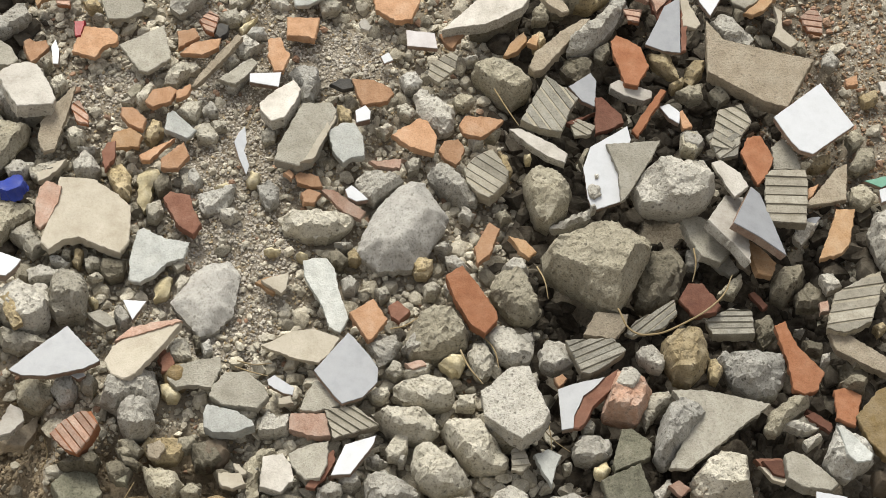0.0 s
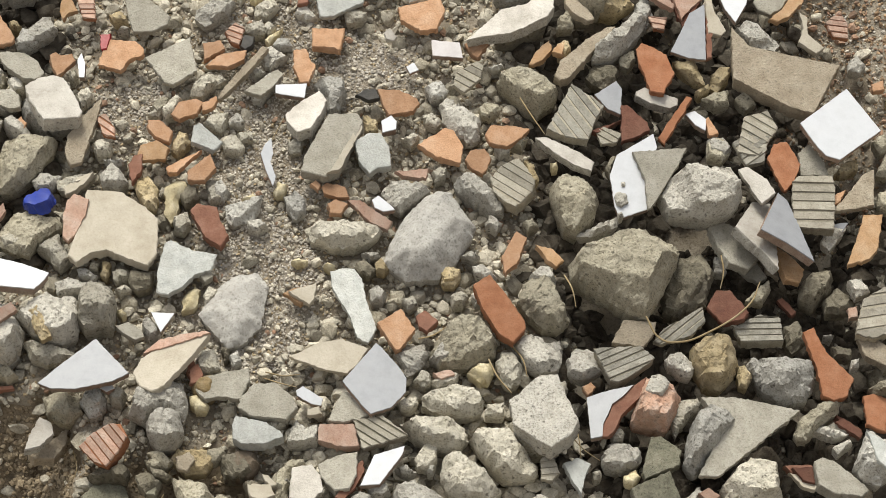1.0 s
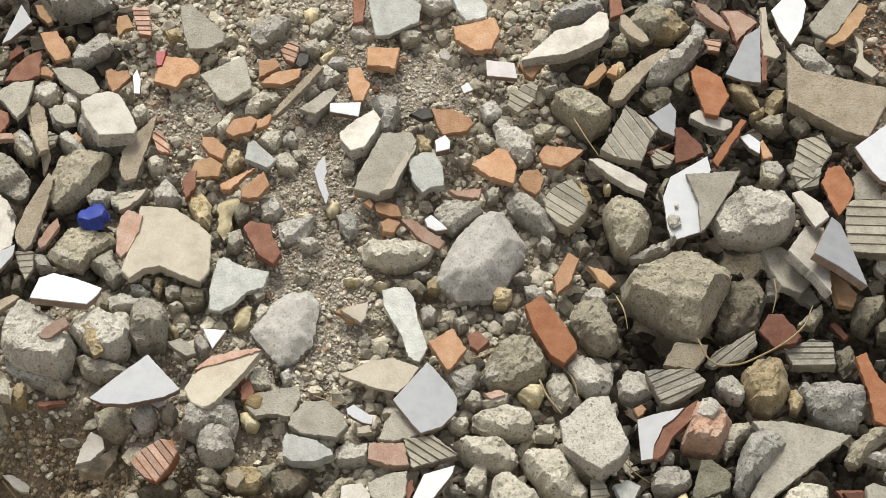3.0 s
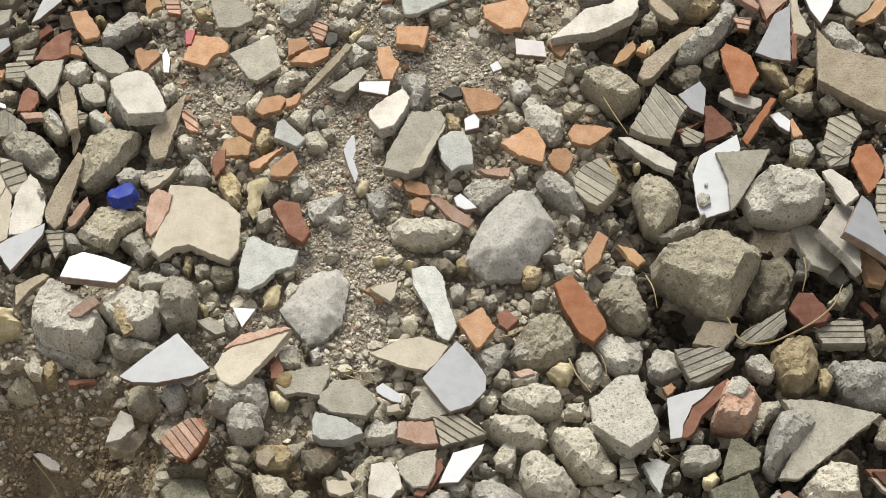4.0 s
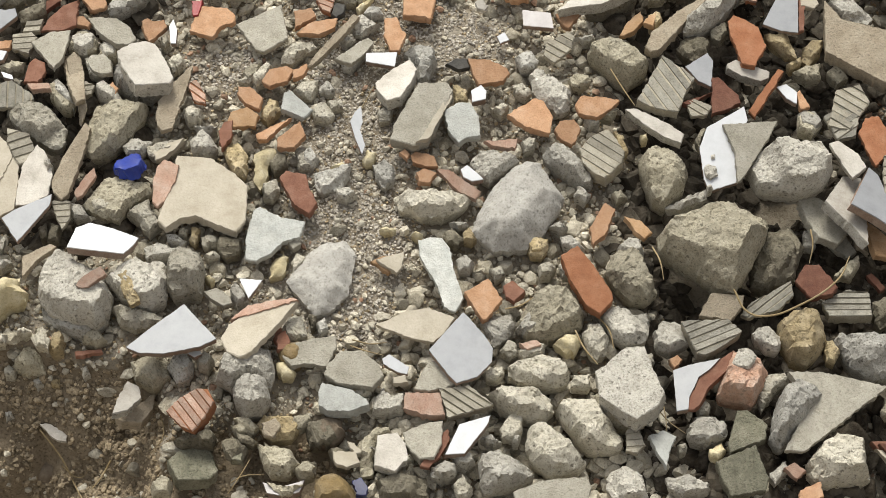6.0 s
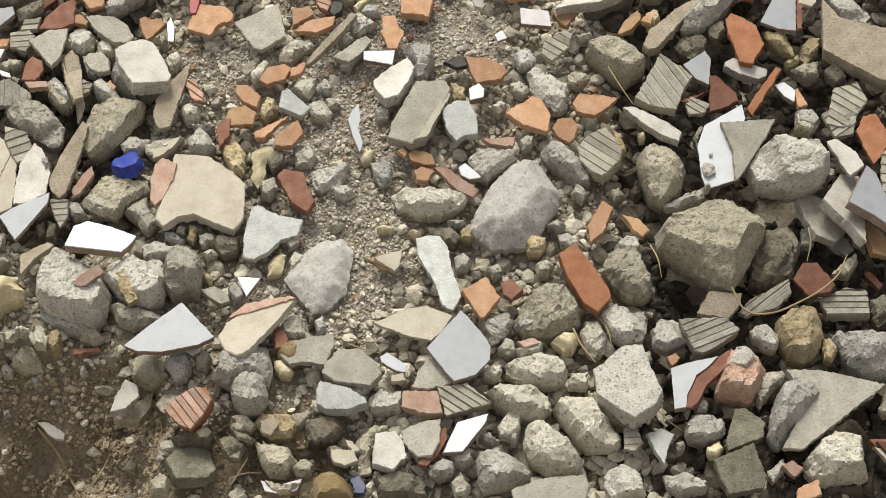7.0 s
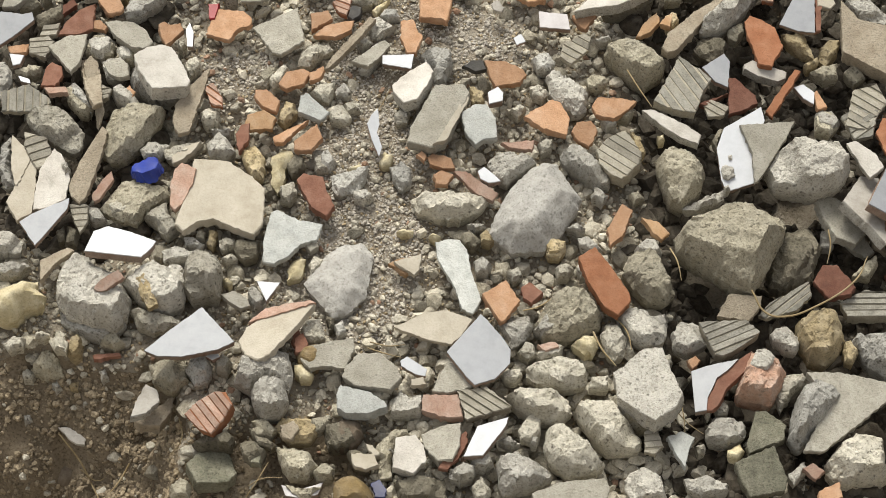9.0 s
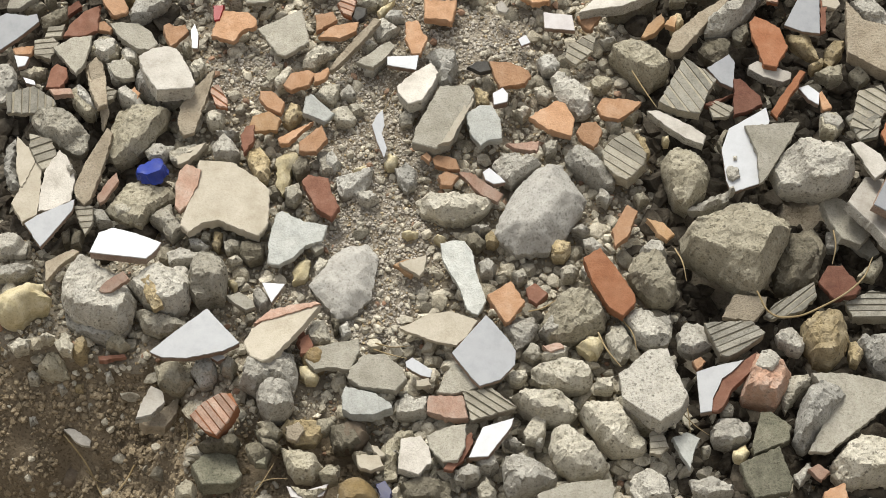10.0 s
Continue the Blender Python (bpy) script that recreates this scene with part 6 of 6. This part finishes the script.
slab("s", -380, 197, 14, 10, 16, -2, [(-15, 28), (-7, 41), (1, 31), (8, -3), (13, -32), (9, -52), (1, -20), (-10, 9)])
rock("g", -396, 185, 6, 12, [(-15, 15), (-8, 22), (3, 9), (14, -12), (13, -19), (3, -13), (-9, -2)])
slab("k", -357, 219, 16, 9, -4, 4, [(-16, 7), (-2, 14), (12, 6), (14, -10), (0, -12), (-9, -6)])
rock("C", -379, 255, 6, 10, [(-15, 1), (-7, 12), (4, 17), (15, 6), (13, -9), (1, -17), (-11, -11)])
rock("C", -349, 245, 5, 9, [(-12, 3), (-1, 12), (9, 6), (8, -10), (-5, -12)])
rock("c", -273, 228, 6, 9, [(-8, 7), (4, 11), (10, -1), (2, -11), (-8, -7)])
rock("c", -251, 162, 5, 9, [(-12, 3), (0, 12), (10, 5), (8, -8), (-6, -11)])
rock("g", -236, 142, 5, 9, [(-14, 5), (0, 1), (12, 4), (6, -3), (-5, -6)])
rock("C", -238, 122, 6, 12, [(-15, 4), (-3, 17), (8, 9), (16, -5), (6, -14), (-12, -11)])
slab("t", -277, 111, 13, 8, -2, -8, [(-15, -5), (3, 11), (18, 17), (9, 1), (-3, -10), (-12, -14)])
rock("E", -188, 216, 5, 9, [(-13, -2), (0, 13), (10, 9), (8, -6), (-5, -14)])
slab("C", 215, -177, 38, 26, -4, -8, [(-34, 13), (-25, 18), (-16, 29), (-1, 41), (18, 42), (25, 15), (36, -17), (28, -33), (6, -48), (-6, -40), (-31, -18)])
rock("E", 207, -199, 4, 20, [(-27, 16), (-20, 22), (4, 4), (19, -6), (33, 0), (27, -10), (4, -16), (-15, -11), (-26, 1)])
rock("Y", 156, -119, 6, 12, [(-16, -1), (-5, 10), (9, 12), (13, 0), (7, -12), (-7, -8)])
rock("C", 296, -219, 6, 12, [(-21, 1), (-11, 15), (10, 14), (22, 6), (19, -8), (1, -16), (-19, -13)])

straw(1.6, [(330, -67, 30), (344, -93, 28), (364, -98, 30), (394, -89, 34), (437, -61, 38), (457, -21, 20)])
straw(1.5, [(162, -114, 26), (171, -135, 26), (185, -152, 22)])
straw(1.4, [(-405, -181, -83), (-382, -207, -99), (-368, -231, -116), (-355, -259, -89)])
straw(1.6, [(-327, -217, -81), (-337, -231, -92), (-347, -244, -95)])
straw(1.3, [(209, 211, 26), (222, 187, 24), (235, 167, 20)])
straw(1.2, [(247, -12, 22), (254, -31, 26), (258, -49, 18)])
straw(1.1, [(90, -81, 10), (105, -80, 16), (122, -67, 14)])
straw(1.4, [(188, -90, 10), (199, -108, 12), (203, -127, 10)])
straw(1.2, [(-71, -118, 9), (-53, -123, 10), (-35, -121, 9)])
straw(1.0, [(-73, -125, 9), (-56, -132, 11), (-38, -136, 9)])
straw(0.8, [(-53, 195, 12), (-65, 170, 10), (-77, 151, 9)])
straw(0.9, [(-193, -277, -2), (-178, -275, 12), (-158, -273, 10)])
straw(0.9, [(-196, -284, -13), (-186, -279, 7), (-173, -256, 10)])
straw(0.9, [(-272, -185, -35), (-268, -210, -34), (-281, -228, -40)])
straw(0.8, [(-382, -214, -103), (-363, -224, -111), (-351, -217, -101)])
straw(0.9, [(243, -192, 10), (257, -212, 12), (274, -224, 9)])
straw(0.8, [(252, -189, 10), (254, -212, 12), (254, -227, 9)])
straw(1.3, [(416, 6, 30), (416, -17, 34), (412, -34, 28)])


# ---- loose gravel between the pieces ----
def pebbles(name, count, low, high, seed, material, label, grow, sub, sink=0.25, keep=None, single=None):
    """Many small angular stones as one mesh, kept off the larger pieces."""
    rng = np.random.RandomState(seed)
    bm = bmesh.new()
    bmesh.ops.create_icosphere(bm, subdivisions=sub, radius=1.0)
    bv = np.array([v.co[:] for v in bm.verts])
    bf = np.array([[v.index for v in f.verts] for f in bm.faces])
    bm.free()
    shapes = []
    for i in range(14):
        s = bv * rng.uniform(0.78, 1.22, (len(bv), 1))
        for _ in range(9):                      # broken faces
            d = rng.normal(size=3)
            d /= np.linalg.norm(d)
            over = np.maximum(s @ d - rng.uniform(0.42, 0.8), 0)
            s = s - over[:, None] * d
        shapes.append(s * np.array([1.0, rng.uniform(0.6, 1.0), rng.uniform(0.5, 0.85)]))
    pts = np.stack([rng.uniform(-0.60, 0.74, count), rng.uniform(-0.40, 0.44, count)], 1)
    r = low * (high / low) ** (rng.uniform(0, 1, count) ** 1.7)
    ok = np.ones(count, bool)
    for poly, clear in COVER:
        mid = poly.mean(0)
        span = np.abs(poly - mid).max(0)
        wide = mid + (poly - mid) * (1 + grow / max(span.min(), 0.004))
        box = (np.abs(pts - mid) < np.abs(wide - mid).max(0) + 0.001).all(1) & ok
        idx = np.nonzero(box)[0]
        if len(idx):
            ok[idx[inside(pts[idx], wide) & (r[idx] * 1.7 > clear)]] = False
    if keep is not None:
        ok &= keep(pts[:, 0], pts[:, 1], rng.uniform(0, 1, count))
    pts, r = pts[ok], r[ok]
    order = np.argsort(-r)
    pts, r = pts[order], r[order]
    n = len(pts)
    z = ground_height(pts[:, 0], pts[:, 1]) + r * (0.6 - sink)
    turns = [Euler((rng.uniform(-0.6, 0.6), rng.uniform(-0.6, 0.6), rng.uniform(0, 6.3))).to_matrix() for _ in range(n)]
    pick = rng.randint(14, size=n)
    if single:
        kinds = []
        for sh in shapes:
            me = bpy.data.meshes.new(single[0])
            me.from_pydata(sh.tolist(), [], bf.tolist())
            me.materials.append(single[1])
            kinds.append(me)
        for i in range(min(n, 280)):
            ob = new(single[0], kinds[pick[i]])
            ob.matrix_world = BANK @ Matrix.LocRotScale((*pts[i].tolist(), z[i]), turns[i], (r[i], r[i], r[i]))
            tagged(ob, single[2], "stone", "loose stones")
        pts, r, z, turns, pick = pts[280:], r[280:], z[280:], turns[280:], pick[280:]
        n = len(pts)
    verts = np.empty((n, len(bv), 3))
    for i in range(n):
        verts[i] = (shapes[pick[i]] * r[i]) @ np.array(turns[i]).T + (pts[i, 0], pts[i, 1], z[i])
    faces = (bf[None] + (np.arange(n) * len(bv))[:, None, None]).reshape(-1, 3)
    me = bpy.data.meshes.new(name)
    me.from_pydata(verts.reshape(-1, 3).tolist(), [], faces.tolist())
    me.materials.append(material)
    me.update()
    ob = new(name, me)
    ob.matrix_world = BANK
    tagged(ob, label, "gravel", kind="stuff")


def off_pit(u, v, chance):
    return chance > 0.9 * smooth(0.005, 0.03, pit(u, v))


def off_slump(u, v, chance):
    return off_pit(u, v, chance) & (chance > 1.05 * slump(u, v)) & (chance > np.maximum(np.maximum(0.55 * plain(u, v), 0.8 * corner(u, v)), 0.75 * gap_right(u, v)))


def slumped(u, v, chance):
    return (chance < slump(u, v)) & (pit(u, v) < 0.02)


def bare_earth(u, v, chance):
    return chance < corner(u, v)


def stony(u, v, chance):
    return off_pit(u, v, chance) & (chance > 0.7 * gap_right(u, v)) & (chance > np.maximum(0.88 * plain(u, v), 0.85 * slump(u, v))) & (chance > 0.6 * smooth(-0.28, -0.34, u) * smooth(-0.02, 0.05, v))


def bare(u, v, chance):
    return (chance < plain(u, v) * (1 - 0.8 * corner(u, v))) & (pit(u, v) < 0.02)


def in_pit(u, v, chance):
    return chance < smooth(0.0, 0.03, pit(u, v))


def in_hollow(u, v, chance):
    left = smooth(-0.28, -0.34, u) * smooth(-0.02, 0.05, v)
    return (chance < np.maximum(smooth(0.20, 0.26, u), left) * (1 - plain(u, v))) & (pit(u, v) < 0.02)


def in_foot(u, v, chance):
    """The foot of the bank, packed with paler stones."""
    return (chance < np.maximum(smooth(-0.06, -0.12, v) * smooth(-0.10, -0.02, u) * smooth(0.30, 0.22, u), 0.1 * slump(u, v))) & (pit(u, v) < 0.02)


pebbles("loose_stones", 6500, 0.0050, 0.0135, 11, MATS["gravel"], "loose angular grey-beige stones filling the gaps", 0.002, 2, 0.3, stony,
        ("loose_stone", MATS["loose"], "small angular grey-beige stone lying between larger pieces"))
# these pack the open gaps; their dark colour carries the shade down there
pebbles("deep_stones", 11000, 0.008, 0.021, 15, MATS["gap_shade"], "larger stones deep in the gaps, coloured near-black for the shade", -0.004, 2, 0.25, in_hollow)
pebbles("foot_stones", 9000, 0.0055, 0.016, 25, MATS["gravel"], "packed grey-beige stones at the foot of the bank", -0.003, 2, -0.15, in_foot)
pebbles("gravel", 26000, 0.0020, 0.0068, 12, MATS["gravel"], "grey-beige crushed gravel spread over the soil", 0.001, 1, 0.2, off_slump)
pebbles("grit", 42000, 0.0011, 0.0032, 13, MATS["grit"], "fine warm brown grit on the soil", 0.0, 1, 0.1, off_slump)
pebbles("fine_gravel", 170000, 0.0009, 0.0036, 17, MATS["dust"], "pale dusty fine gravel on trodden soil", 0.0, 1, 0.3, bare)
pebbles("soil_clods", 150000, 0.0010, 0.0062, 16, MATS["clods"], "crumbly brown soil clods in the eroded hollow", 0.002, 1, 0.28, in_pit)
# brown crumbs replace pale gravel here, so the slump's shade is partly colour
pebbles("slumped_earth", 60000, 0.0013, 0.0058, 18, MATS["clods"], "crumbly brown earth slumped between stones, standing in for their shade", 0.001, 1, 0.2, slumped)
pebbles("earth_crumbs", 60000, 0.0010, 0.0044, 19, MATS["crumbs"], "orange-brown earth crumbs beside the heap", 0.0, 1, 0.2, bare_earth)
pebbles("brick_crumbs", 9000, 0.0016, 0.0060, 20, MATS["chips"], "small orange crumbs of brick on bare earth", 0.001, 1, 0.2, bare_earth)
pebbles("clay_chips", 900, 0.003, 0.0085, 14, MATS["chips"], "small orange-brown chips of fired clay", 0.003, 1, 0.2, off_pit)


# ---- the rubble thins out to either side of the stretch in view ----
def outlying(name, count, low, high, seed, material, label):
    rng = np.random.RandomState(seed)
    bm = bmesh.new()
    bmesh.ops.create_icosphere(bm, subdivisions=2, radius=1.0)
    bv = np.array([v.co[:] for v in bm.verts])
    bf = np.array([[v.index for v in f.verts] for f in bm.faces])
    bm.free()
    verts, total = [], 0
    while total < count:
        u, v = rng.normal(0.05, 1.0), rng.uniform(-0.46, 1.35)
        if (-0.60 < u < 0.74 and -0.40 < v < 0.44) or (u < -0.2 and v < -0.1) or rng.uniform() > math.exp(-abs(u) * 0.9):
            continue
        r = low * (high / low) ** (rng.uniform() ** 2)
        s = bv * rng.uniform(0.8, 1.2, (len(bv), 1))
        for _ in range(6):
            d = rng.normal(size=3)
            d /= np.linalg.norm(d)
            s = s - np.maximum(s @ d - rng.uniform(0.45, 0.8), 0)[:, None] * d
        turn = np.array(Euler((rng.uniform(-0.6, 0.6), rng.uniform(-0.6, 0.6), rng.uniform(0, 6.3))).to_matrix())
        z = float(ground_height(np.array(u), np.array(v)))
        verts.append((s * np.array([1.0, 0.8, 0.6]) * r) @ turn.T + (u, v, z + 0.15 * r))
        total += 1
    faces = (bf[None] + (np.arange(total) * len(bv))[:, None, None]).reshape(-1, 3)
    me = bpy.data.meshes.new(name)
    me.from_pydata(np.concatenate(verts).tolist(), [], faces.tolist())
    me.materials.append(material)
    ob = new(name, me)
    ob.matrix_world = BANK
    tagged(ob, label, "rubble", kind="stuff")


outlying("outlying_rubble", 6500, 0.012, 0.055, 21, MATS["outer"], "grey-beige rubble spread along the rest of the bank")
outlying("outlying_brick_bits", 1300, 0.010, 0.035, 22, MATS["chips"], "orange brick bits spread along the rest of the bank")
